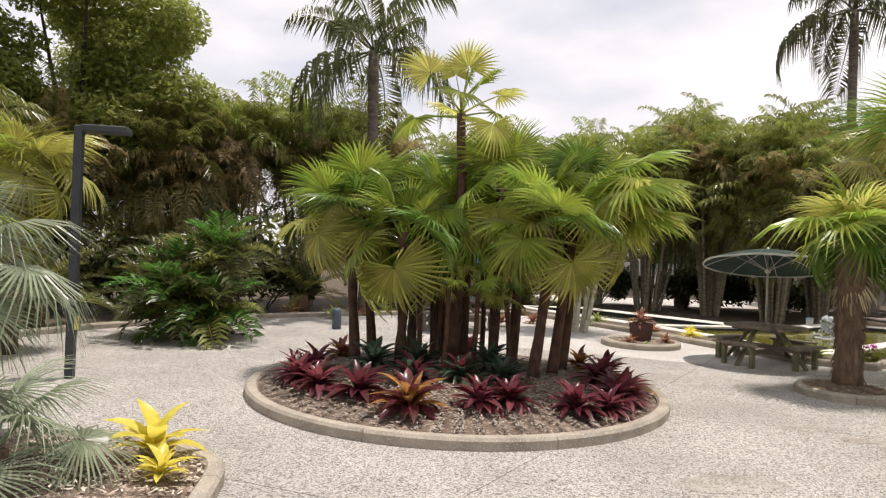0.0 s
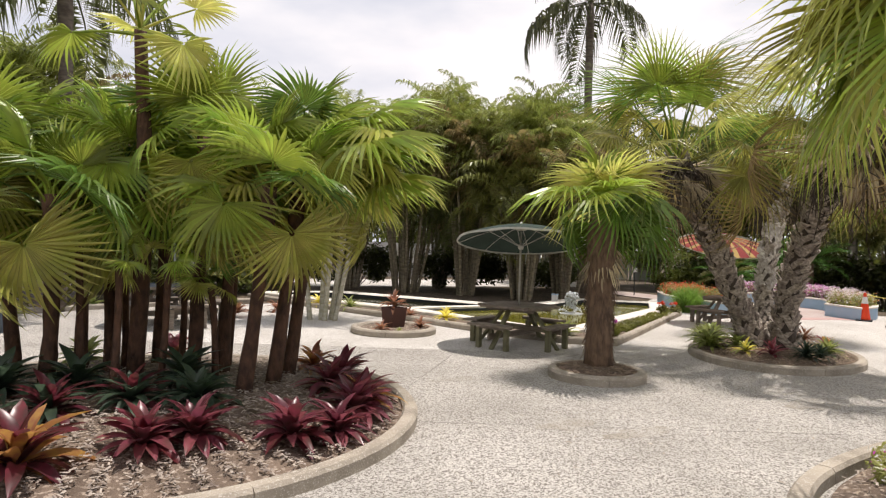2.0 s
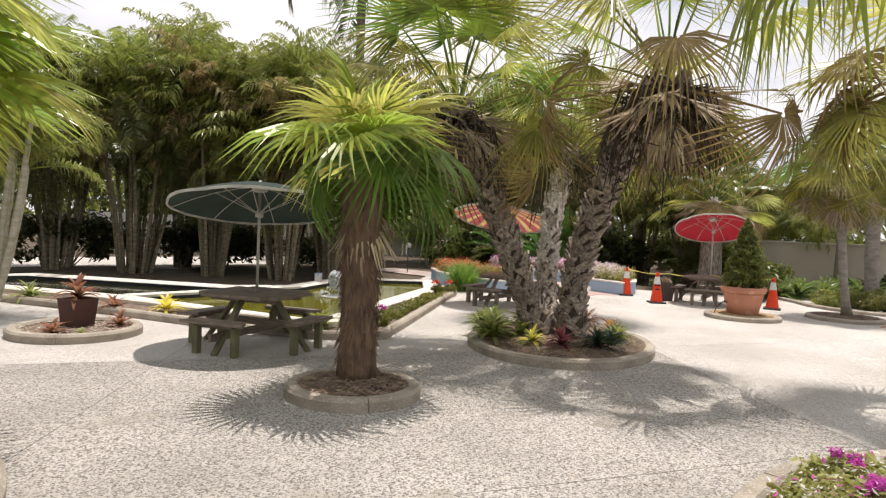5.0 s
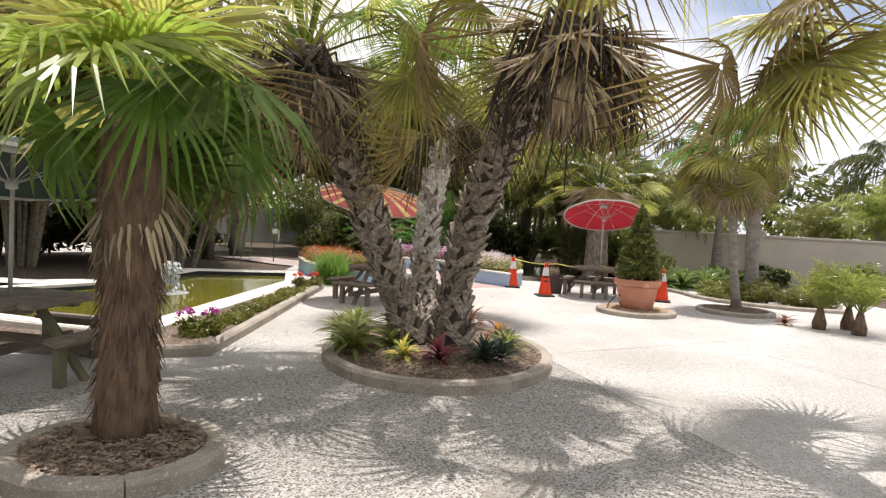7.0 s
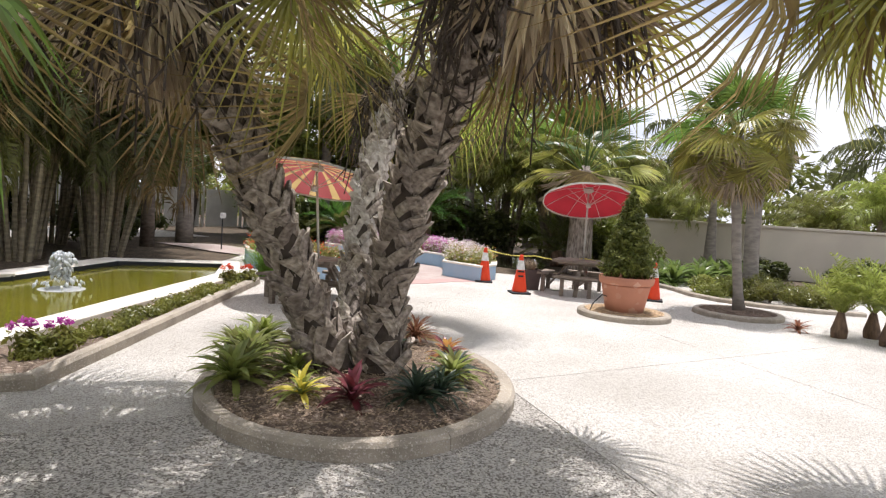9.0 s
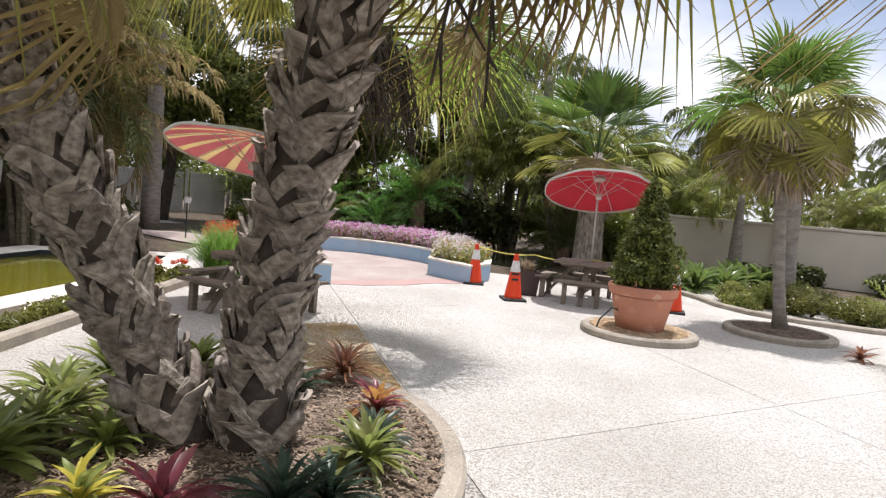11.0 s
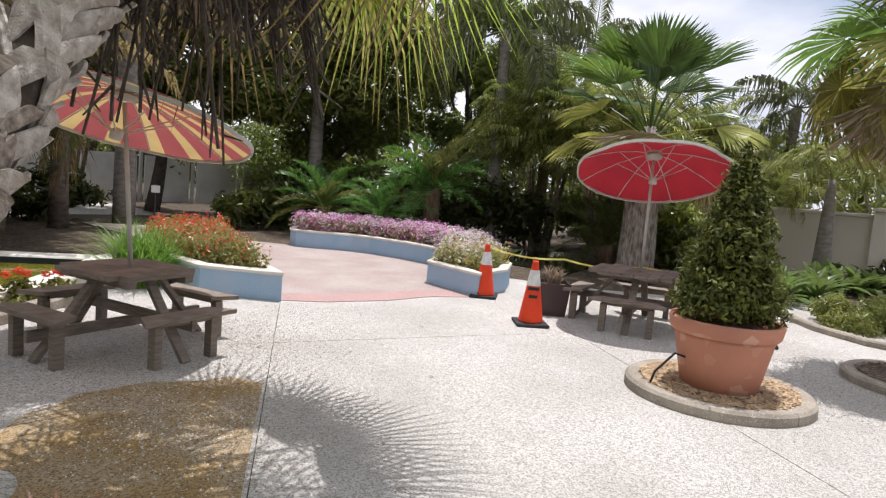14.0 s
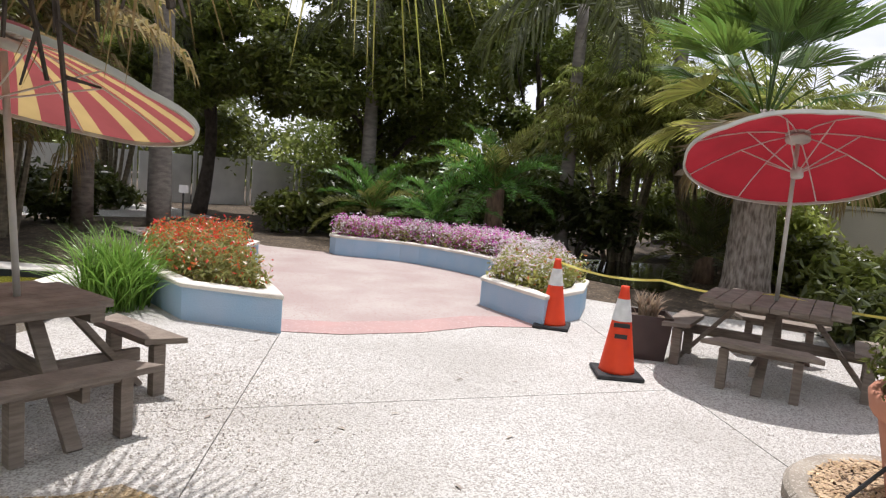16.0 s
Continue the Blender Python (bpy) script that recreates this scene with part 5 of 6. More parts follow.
# ---- furniture ----
def umbrella(x, y, z, h, r0, tilt, tilt_dir, cloth, label, alt=None, sag=0.28, gores=8):
    t = thing("patio_umbrella", label, "umbrella", x, y, z)
    part("pole", Geo().tube([(0, 0, 0), (0, 0, h - 0.1)], 0.019, 10), M["pole"], t, "pale metal pole", True)
    tilted = Matrix.Translation((0, 0, h - 0.1)) @ Matrix.Rotation(radians(tilt_dir), 4, "Z") @ Matrix.Rotation(radians(tilt), 4, "Y") @ Matrix.Rotation(-radians(tilt_dir), 4, "Z")
    sub = 5 if alt else 6

    def at(q, a):
        scallop = 1 - 0.015 * (1 - abs(math.cos(a * gores / 2)))
        return (r0 * q * scallop * math.cos(a), r0 * q * scallop * math.sin(a), 0.1 - sag * q ** 1.8 - 0.012 * q * (1 - abs(math.cos(a * gores / 2))))
    total = 32 if alt else gores
    for g_i in range(total):
        g, rows, cols = Geo(), 7, 3
        a0, a1 = ((g_i // 2 + 0.66 * (g_i % 2)) / 16, (g_i // 2 + (0.66, 1.0)[g_i % 2]) / 16) if alt else (g_i / total, (g_i + 1) / total)
        v = [at(max(0.02, i / rows), TAU * (a0 + (a1 - a0) * j / cols)) for i in range(rows + 1) for j in range(cols + 1)]
        f = [(i * (cols + 1) + j, i * (cols + 1) + j + 1, (i + 1) * (cols + 1) + j + 1, (i + 1) * (cols + 1) + j) for i in range(rows) for j in range(cols)]
        part("canopy_panel", g.add([tilted @ Vector(p) for p in v], f), M[alt if alt and g_i % 2 else cloth], t, smooth=True)
    rim = [at(1.0, TAU * i / 64) for i in range(64)]
    part("hem", Geo().sweep([tuple(p) for p in rim], [(-0.012, -0.02), (0.008, -0.02), (0.008, 0.012), (-0.012, 0.012)]), M["pale_cloth"], t, "pale hem", m=tilted)
    for k in range(gores):
        a = TAU * k / gores
        pts = [Vector(at(q, a)) - Vector((0, 0, 0.014)) for q in (0.03, 0.25, 0.5, 0.75, 0.98)]
        rib = part("rib", Geo().tube([tilted @ p for p in pts], 0.006, 5, False), M["pole"], t)
        part("strut", Geo().tube([tilted @ Vector((0, 0, -0.28)), tilted @ (Vector(at(0.5, a)) - Vector((0, 0, 0.014)))], 0.006, 5, False), M["pole"], rib)
    part("hub", Geo().lathe([(0.02, -0.32), (0.05, -0.31), (0.05, -0.24), (0.02, -0.22)], 14), M["pole"], t, smooth=True, m=tilted)
    part("hub_plate", Geo().lathe([(0.02, 0.03), (0.10, 0.035), (0.10, 0.055), (0.02, 0.07)], 20), M["pale_cloth"], t, "pale round plate under the canopy", True, m=tilted)
    part("finial", Geo().lathe([(0.1, 0.085), (0.1, 0.10), (0.03, 0.125), (0.022, 0.16), (0.004, 0.175)], 14), M["pale_cloth"], t, smooth=True, m=tilted)
    return t


def picnic_table(x, y, turn, wood, legs, label, size=1.0, top=1.0):
    """A round-seated picnic table: an eight-sided plank top, four bench seats on crossed beams and splayed legs."""
    t = thing("picnic_table", label, "picnic table", x, y, 0.0, turn=turn)
    t.scale = (size, size, size)
    for k in range(8):
        py = -0.56 + 0.16 * k
        half = min(0.58, (0.64 ** 2 * 1.22 - py ** 2) ** 0.5)
        part("top_plank", Geo().box(2 * half * top, 0.152 * top, 0.05, 0, py * top, 0.735), M[wood], t)
    for k in range(2):
        part("top_batten", Geo().box(0.09, 1.0, 0.07, -0.3 + 0.6 * k, 0, 0.684), M[wood], t)
    for k in range(4):
        c = pose(0, 0, 0, 0, 0, 90 * k)
        seat = Geo().join(Geo().prism([(-0.36, 0.70), (0.36, 0.70), (0.49, 0.95), (-0.49, 0.95)], 0.405, 0.445), c)
        part("seat", seat, M[wood], t)
        part("leg", Geo().beam(c @ Vector((0.0, 0.86, 0.0)), c @ Vector((0.0, 0.30, 0.70)), 0.09, 0.045), M[legs], t)
        part("seat_support", Geo().join(Geo().box(0.56, 0.09, 0.045, 0, 0.82, 0.38), c), M[wood], t)
    for k in range(2):
        part("cross_beam", Geo().join(Geo().box(0.045, 1.78, 0.10, 0.05, 0, 0.335), pose(0, 0, 0, 0, 0, 90 * k + 0.0)) if k == 0 else Geo().join(Geo().box(0.045, 1.78, 0.10, 0.05, 0, 0.22), pose(0, 0, 0, 0, 0, 90)), M[wood], t)
    for s in (-1, 1):
        for k in range(2):
            c = pose(0, 0, 0, 0, 0, 90 * k)
            part("seat_leg", Geo().join(Geo().box(0.075, 0.09, 0.38, 0.3 * s, 0.83, 0.19), c), M[legs], t)
            part("seat_leg", Geo().join(Geo().box(0.075, 0.09, 0.38, 0.3 * s, -0.83, 0.19), c), M[legs], t)
    return t


picnic_table(6.85, 9.2, 20, "wood", "olive_wood", "weathered round picnic table with olive legs under the green umbrella", 0.93)
umbrella(6.85, 9.2, 0.708, 1.375, 1.12, 11, 56, "green_cloth", "dark green patio umbrella with a pale hem, tilted")
picnic_table(13.62, 10.0, 5, "wood", "wood", "weathered round picnic table under the striped umbrella", 0.88, 0.8)
striped = umbrella(13.65, 10.0, 0.67, 1.45, 1.06, 17, 0, "stripe_red", "red and yellow striped patio umbrella", "stripe_yellow", 0.24)
striped.matrix_basis = Matrix.Translation((13.65, 10.0, 0.67)) @ Matrix.Rotation(radians(-4.0), 4, Vector((0.83, 0.55, 0.0)))
picnic_table(18.7, 7.24, 8, "wood", "wood", "weathered round picnic table under the red umbrella", 0.9)
umbrella(18.7, 7.24, 0.69, 1.475, 0.92, 22, 25, "red_cloth", "red patio umbrella with pale ribs and hem, tilted")
picnic_table(1.8, 13.6, 10, "wood", "wood", "weathered picnic table beyond the island")
umbrella(1.8, 13.6, 0.74, 1.2, 0.95, 8, 0, "blue_cloth", "bright blue patio umbrella seen between the palms")


def cone(x, y, turn, h=0.76):
    t = thing("traffic_cone", "orange traffic cone with a white collar and black base", "traffic cone", x, y, 0.0, "traffic cones", turn=turn)
    part("base", Geo().box(0.38, 0.38, 0.04, 0, 0, 0.02, bevel=0.2), M["rubber"], t, "black rubber base")
    part("cone", Geo().lathe([(0.15, 0.04), (0.145, 0.06), (0.085, h * 0.58), (0.036, h - 0.03), (0.036, h), (0.02, h)], 24), M["cone_orange"], t, smooth=True)
    part("collar", Geo().lathe([(0.0835, h * 0.62), (0.0515, h * 0.86)], 24, False), M["cone_white"], t, "white reflective collar", True)
    return t


cone_two = cone(17.5, 8.12, 38)
cone(18.62, 9.42, 25)
cone(18.95, 5.85, 12)
for k in range(2):
    part("stencil", Geo().box(0.012, 0.13 - 0.03 * k, 0.035, -0.085 - 0.012 * k, 0.0, 0.44 - 0.09 * k), M["black"], cone_two, "smudged black stencilled marks", m=pose(0, 0, 0, 0, 0, -10))
tape = thing("barrier_tape", "yellow barrier tape strung between cones and past the table", "barrier tape")
pts = [(18.62, 9.42, 0.73), (19.0, 8.4, 0.66), (19.05, 7.3, 0.70), (18.95, 5.85, 0.72)]
for a, b in zip(pts, pts[1:]):
    g, v = Geo(), []
    for i in range(13):
        p = Vector(a).lerp(Vector(b), i / 12) - Vector((0, 0, 0.06 * math.sin(math.pi * i / 12)))
        tw = 0.5 * math.sin(i * 0.9)
        v += [p + Vector((0.012 * tw, 0.006, 0.012)), p - Vector((0.012 * tw, 0.006, 0.012))]
    part("strip", g.add(v, [(2 * i, 2 * i + 1, 2 * i + 3, 2 * i + 2) for i in range(12)]), M["tape"], tape)

# terracotta pot with a clipped conifer
pot = thing("plant_pot", "large terracotta pot with a thick rim", "pot", 16.3, 5.8, 0.09)
part("pot_body", Geo().lathe([(0.26, 0.0), (0.30, 0.02), (0.34, 0.2), (0.385, 0.42), (0.395, 0.455), (0.36, 0.455), (0.30, 0.1)], 40, False), M["terracotta"], pot, smooth=True)
part("rim", Geo().lathe([(0.36, 0.457), (0.415, 0.457), (0.43, 0.48), (0.445, 0.56), (0.43, 0.582), (0.395, 0.575), (0.375, 0.5)], 40, False), M["terracotta"], pot, "thick terracotta rim", True)
part("foot", Geo().lathe([(0.05, 0.002), (0.27, 0.002), (0.275, 0.03), (0.05, 0.03)], 32), M["terracotta"], pot)
part("soil", Geo().lathe([(0.37, 0.50), (0.2, 0.53), (0.01, 0.54)], 28, False), M["mulch"], pot, "dark potting soil")
con = thing("conifer", "clipped cone-shaped conifer in a terracotta pot", "conifer", 16.3, 5.8, 0.58)
part("trunk", Geo().tube([(0, 0, 0), (0, 0, 0.9)], [0.04, 0.02], 8), M["bark_dark"], con)
cb, r = [], random.Random(77)
for i in range(90):
    q = i / 90
    rad = 0.41 * (1 - q) ** 0.8 + 0.02
    a = i * 2.4
    bulge = r.uniform(0.62, 0.86)
    cb.append((rad * bulge * math.cos(a), rad * bulge * math.sin(a), 0.13 + 1.31 * q, rad * 0.36 + 0.03, rad * 0.36 + 0.03, 0.10))
part("foliage", leaf_cloud(cb, 15000, 0.028, 78, 0.2, 0.4), M["conifer"], con)
part("tip", leaf_cloud([(0.01, 0, 1.44, 0.035, 0.035, 0.09)], 160, 0.02, 79, 0.2, 0.2), M["conifer"], con)
tagged(part("hose", Geo().tube([(15.9, 6.25, 0.08), (15.92, 6.22, 0.2), (16.0, 6.1, 0.36), (16.05, 6.0, 0.33)], 0.01, 6), M["black"]), "thin black irrigation hose in the pot ring", "hose")


def square_pot(x, y, s, h, mat, label, turn=15):
    t = thing("plant_pot", label, "pot", x, y, 0.0, turn=turn)
    v = []
    for k, z in ((0.8, 0), (1.0, h), (0.9, h), (0.86, h - 0.06)):
        v += [(sx * s / 2 * k, sy * s / 2 * k, z) for sx, sy in ((-1, -1), (1, -1), (1, 1), (-1, 1))]
    part("pot_body", Geo().add(v, [(0, 3, 2, 1)] + [(a * 4 + i, a * 4 + (i + 1) % 4, a * 4 + 4 + (i + 1) % 4, a * 4 + 4 + i) for a in range(3) for i in range(4)] + [(12, 13, 14, 15)]), M[mat], t)
    part("soil", Geo().prism([(sx * s * 0.425, sy * s * 0.425) for sx, sy in ((-1, -1), (1, -1), (1, 1), (-1, 1))], h - 0.058, h - 0.045), M["mulch"], t, "dark potting soil")
    return t


square_pot(5.5, 11.4, 0.36, 0.4, "brown_pot", "small square brown pot in a concrete ring").location.z = 0.07
square_pot(18.35, 8.25, 0.42, 0.42, "glazed", "dark tapered planter with dry grass", 30)

# ---- blue planters ----
PLANTER_A = [(15.95, 10.68), (16.5, 11.9), (17.15, 13.15), (17.62, 13.95), (18.15, 14.38), (18.1, 15.0), (17.2, 15.25), (16.2, 14.1), (15.6, 12.7), (15.47, 11.6)]
PLANTER_B = [(18.44, 9.43), (19.3, 9.45), (20.1, 9.8), (20.55, 10.4), (20.0, 11.1), (18.85, 10.6)]
PLANTER_C = [(20.02, 11.12), (20.57, 10.45), (21.5, 11.1), (22.1, 12.4), (21.9, 13.9), (21.2, 15.1), (20.6, 15.45), (20.12, 14.9), (20.72, 13.85), (20.82, 12.65), (20.62, 11.65)]


def dense(outline, step=0.25):
    out = []
    for i, a in enumerate(outline):
        a, b = Vector(a), Vector(outline[(i + 1) % len(outline)])
        k = max(1, int((b - a).length / step))
        out += [tuple(a.lerp(b, j / k)) for j in range(k)]
    return out


def planter(outline, label, smooth):
    t = thing("planter", label, "planter", group="blue planters")
    path = dense(outline if not smooth else rounded(outline, 3))
    part("planter_wall", Geo().sweep(path, [(-0.12, 0.0), (0.0, 0.0), (0.0, 0.315), (-0.12, 0.315)]), M["blue_paint"], t, "light blue painted masonry wall")
    part("planter_cap", Geo().sweep(path, [(-0.14, 0.317), (0.018, 0.317), (0.02, 0.35), (0.005, 0.362), (-0.13, 0.362)]), M["white_stone"], t, "pale stone cap")
    part("planter_soil", polygon(path, 0.27), M["mulch"], t)
    return path


def flowers(outline, mats, seed, n, top=0.27, h=0.26, size=0.035, label="flowers", petal=0.03):
    """Bedding plants that fill an outline: small leaves below, petals above."""
    r, blobs = random.Random(seed), []
    xs, ys = [p[0] for p in outline], [p[1] for p in outline]

    def inside(x, y):
        c = False
        for i in range(len(outline)):
            (x1, y1), (x2, y2) = outline[i - 1], outline[i]
            if (y1 > y) != (y2 > y) and x < (x2 - x1) * (y - y1) / (y2 - y1) + x1:
                c = not c
        return c
    while len(blobs) < n:
        x, y = r.uniform(min(xs), max(xs)), r.uniform(min(ys), max(ys))
        if inside(x, y) and all(inside(x + dx, y + dy) for dx, dy in ((.14, 0), (-.14, 0), (0, .14), (0, -.14))):
            s = r.uniform(0.10, 0.17)
            blobs.append((x, y, top + h * r.uniform(0.25, 0.62), s, s, h * 0.45))
    t = thing("flower_planting", label, "flowers")
    tagged(part("foliage", leaf_cloud(blobs, n * 46, size, seed, 0.4, 0.3), M["planter_leaf"], t), kind="stuff")
    for k, (mat, share, y0, y1) in enumerate(mats):
        chosen = [b for b in blobs if y0 <= b[1] <= y1]
        if chosen:
            hi = [(b[0], b[1], b[2] + 0.035, b[3], b[4], b[5]) for b in chosen]
            tagged(part("blossoms", leaf_cloud(hi, int(len(chosen) * share), petal, seed + k + 1, 0.6, 0.75), M[mat], t), kind="stuff")


pa, pb, pc = planter(PLANTER_A, "curved light blue planter with red flowers", False), planter(PLANTER_B, "light blue corner planter with mixed flowers", False), planter(PLANTER_C, "long curved light blue planter full of pink flowers", True)
flowers(pa, [("petal_red", 17, 13.0, 99), ("petal_orange", 3, 0, 13.6), ("petal_red", 5, 0, 13.0)], 801, 300, label="red and orange bedding flowers in a planter", h=0.42)
flowers(pb, [("petal_pale", 12, 9.9, 99), ("petal_white", 7, 0, 99), ("petal_orange", 4, 0, 99)], 802, 150, label="pale mixed bedding flowers in a planter", h=0.42)
flowers(pc, [("petal_magenta", 26, 11.6, 99), ("petal_pale", 30, 0, 99), ("petal_white", 18, 0, 99)], 803, 420, label="magenta and pale pink bedding flowers in a planter", h=0.44)
BLOOM_R = rounded([(4.95, 2.45), (5.5, 2.8), (6.3, 2.88), (7.0, 2.76), (7.2, 2.3), (6.2, 1.8), (5.0, 1.8)], 5)
flowers(BLOOM_R, [("petal_magenta", 3, 0, 99), ("petal_white", 9, 0, 99)], 804, 190, 0.08, 0.2, 0.045, "purple and white flowers in the kerbed bed", 0.022)
r = random.Random(806)
for i in range(12):
    q, side = r.random(), r.random()
    t = thing("geranium", "geranium with round magenta flower heads in the kerbed bed", "flower", 5.1 + 1.8 * q, 2.58 - 0.6 * side, 0.05, "bed geraniums")
    t.scale = (0.85, 0.85, 0.85)
    part("foliage", leaf_cloud([(0, 0, 0.13, 0.15, 0.15, 0.1)], 150, 0.05, 820 + i, 0.4, 0.2), M["planter_leaf"], t)
    for k in range(3):
        a, d = r.uniform(0, TAU), r.uniform(0.02, 0.13)
        top = (d * math.cos(a), d * math.sin(a), r.uniform(0.25, 0.33))
        stalk = part("stalk", Geo().tube([(0, 0, 0.02), top], [0.006, 0.004], 4, False), M["grass"], t)
        part("flower_head", leaf_cloud([(*top, 0.05, 0.05, 0.035)], 60, 0.022, 840 + 3 * i + k, 0.5, 0.5), M["petal_magenta"], stalk)

# ---- bromeliads and small plants ----
STRAP = {}


def bromeliad(x, y, z, mat, n=20, size=0.45, seed=0, low=5, high=80, w=0.045, label="bromeliad rosette", second=None):
    t, r = thing("bromeliad", label, "bromeliad", x, y, z), random.Random(seed)
    for i in range(n):
        q = (i + 0.5) / n
        mm = second if second and r.random() < 0.4 else mat
        key = (mm, round(w, 3), i % 3)
        if key not in STRAP:
            STRAP[key] = mesh_of(strap_leaf(1.0, w / 0.45, 0.25, 0.45 + 0.15 * (i % 3), 6, 0, 0.22), M[mm], True, "leaf")
        part("leaf", STRAP[key], None, t, m=aim((0, 0, 0.02), i * 137.5 + r.uniform(-12, 12), high + (low - high) * q + r.uniform(-8, 8), r.uniform(-12, 12), size * r.uniform(0.8, 1.15)))


LB = "dark red bromeliad with glossy strap leaves on the island"
ISL = [(-0.25, 5.1, "brom_red", "brom_gold", 0.56, "large bromeliad with red and yellow leaves on the island"), (0.5, 5.15, "brom_pink", "brom_red", 0.42, LB), (0.85, 5.2, "brom_pink", "brom_red", 0.42, LB), (1.55, 5.05, "brom_pink", "brom_red", 0.45, LB), (1.95, 5.1, "brom_pink", "brom_red", 0.40, LB),
       (-0.75, 5.7, "brom_red", "brom_red", 0.5, LB), (-1.2, 6.1, "brom_red", "brom_pink", 0.45, LB), (-1.45, 6.6, "brom_red", "brom_pink", 0.5, LB), (-1.25, 7.1, "brom_red", "brom_red", 0.45, LB), (2.3, 5.6, "brom_pink", "brom_red", 0.5, LB), (2.55, 5.95, "brom_pink", "brom_gold", 0.45, LB), (2.35, 6.35, "brom_red", "brom_pink", 0.45, LB),
       (-0.1, 6.1, "brom_red", "brom_dark", 0.42, LB), (0.5, 6.2, "brom_dark", "brom_red", 0.42, LB), (1.0, 6.0, "brom_dark", "brom_dark", 0.45, LB), (2.7, 6.9, "brom_red", "brom_pink", 0.45, LB), (2.6, 7.6, "brom_rust", "brom_gold", 0.4, LB), (-0.9, 8.4, "brom_rust", "brom_pink", 0.4, LB), (0.2, 8.9, "brom_green", "brom_green", 0.4, LB), (1.2, 8.9, "brom_rust", "brom_pink", 0.4, LB), (0.1, 6.9, "brom_dark", "brom_dark", 0.5, LB), (1.0, 6.8, "brom_dark", "brom_dark", 0.5, LB), (-0.5, 7.0, "brom_dark", "brom_dark", 0.5, LB)]
for i, (x, y, a, b, s, lab) in enumerate(ISL):
    d = math.hypot(x - 0.6, y - 6.95)
    z = 0.08 + 0.2 * math.sin(math.pi / 2 * min(1.0, (1 - d / 2.6) * 1.3))
    bromeliad(x, y, z, a, 40, s * 0.93, 900 + i, -4, 80, 0.035, lab.replace("dark red", "dark green") if a == "brom_dark" else lab.replace("dark red", "rust-coloured") if a == "brom_rust" else lab, b)
bromeliad(-2.43, 3.9, 0.12, "brom_yellow", 15, 0.5, 940, 14, 84, 0.045, "bright yellow bromeliad beside the path")
bromeliad(-2.25, 3.35, 0.12, "brom_yellow", 18, 0.26, 941, 15, 80, 0.04, "small bright yellow bromeliad beside the path")
RC = [(9.27, 7.16, "brom_green", 0.40, 0.026), (9.85, 7.55, "brom_olive", 0.38, 0.022), (9.6, 7.35, "brom_olive", 0.34, 0.022), (9.95, 7.85, "brom_olive", 0.36, 0.022), (9.72, 6.95, "brom_green", 0.30, 0.024), (9.33, 6.52, "brom_yellow", 0.28, 0.03), (9.46, 6.16, "brom_pink", 0.34, 0.03), (9.8, 5.82, "brom_dark", 0.33, 0.02), (10.0, 5.72, "brom_dark", 0.28, 0.02), (10.45, 5.86, "brom_olive", 0.33, 0.022), (10.7, 5.98, "brom_dark", 0.28, 0.02), (11.14, 6.29, "brom_gold", 0.27, 0.034),
      (11.64, 6.95, "brom_rust", 0.34, 0.011), (11.07, 6.92, "brom_dark", 0.30, 0.04), (11.45, 7.4, "brom_olive", 0.27, 0.028), (10.95, 7.75, "brom_green", 0.33, 0.026), (10.4, 7.95, "brom_green", 0.36, 0.026)]
for i, (x, y, mat, s, w) in enumerate(RC):
    bromeliad(x, y, 0.14, mat, 24 if w > 0.029 else 46 if w > 0.015 else 80, s, 950 + i, 8, 84, w, {"brom_olive": "leafy olive-green rosette under the leaning palms", "brom_green": "green bromeliad under the leaning palms", "brom_gold": "yellow-green bromeliad under the leaning palms", "brom_pink": "red bromeliad under the leaning palms", "brom_dark": "dark green spiky rosette under the leaning palms", "brom_rust": "rust-brown bromeliad under the leaning palms", "brom_yellow": "yellow bromeliad under the leaning palms"}[mat], {"brom_gold": "brom_pink", "brom_yellow": "brom_green", "brom_olive": "brom_green", "brom_pink": "brom_red"}.get(mat))
for i, (x, y, mat, s) in enumerate(((5.5, 11.4, "brom_rust", 0.38), (5.05, 11.0, "brom_rust", 0.25), (5.95, 11.15, "brom_rust", 0.28), (5.3, 10.75, "brom_green", 0.12), (7.15, 12.2, "brom_yellow", 0.35), (6.6, 12.9, "brom_rust", 0.3), (6.0, 14.9, "brom_green", 0.4), (5.6, 16.0, "brom_yellow", 0.35), (8.2, 9.5, "brom_green", 0.35), (9.0, 9.3, "brom_green", 0.25), (3.2, 14.4, "brom_rust", 0.4), (4.3, 15.2, "brom_rust", 0.4), (-1.0, 15.6, "brom_green", 0.4), (-2.2, 15.9, "brom_gold", 0.4), (-0.4, 16.3, "brom_rust", 0.4), (0.5, 17.0, "brom_green", 0.4), (17.24, 3.3, "brom_rust", 0.26))):
    bromeliad(x, y, 0.46 if i == 0 else 0.06 if i < 11 else 0.0, mat, 22, s, 970 + i, 8, 82, 0.03, {"brom_rust": "rust-red spiky bromeliad in a planting bed", "brom_green": "green spiky bromeliad in a planting bed", "brom_yellow": "yellow spiky bromeliad in a planting bed", "brom_gold": "golden bromeliad in a planting bed"}[mat])


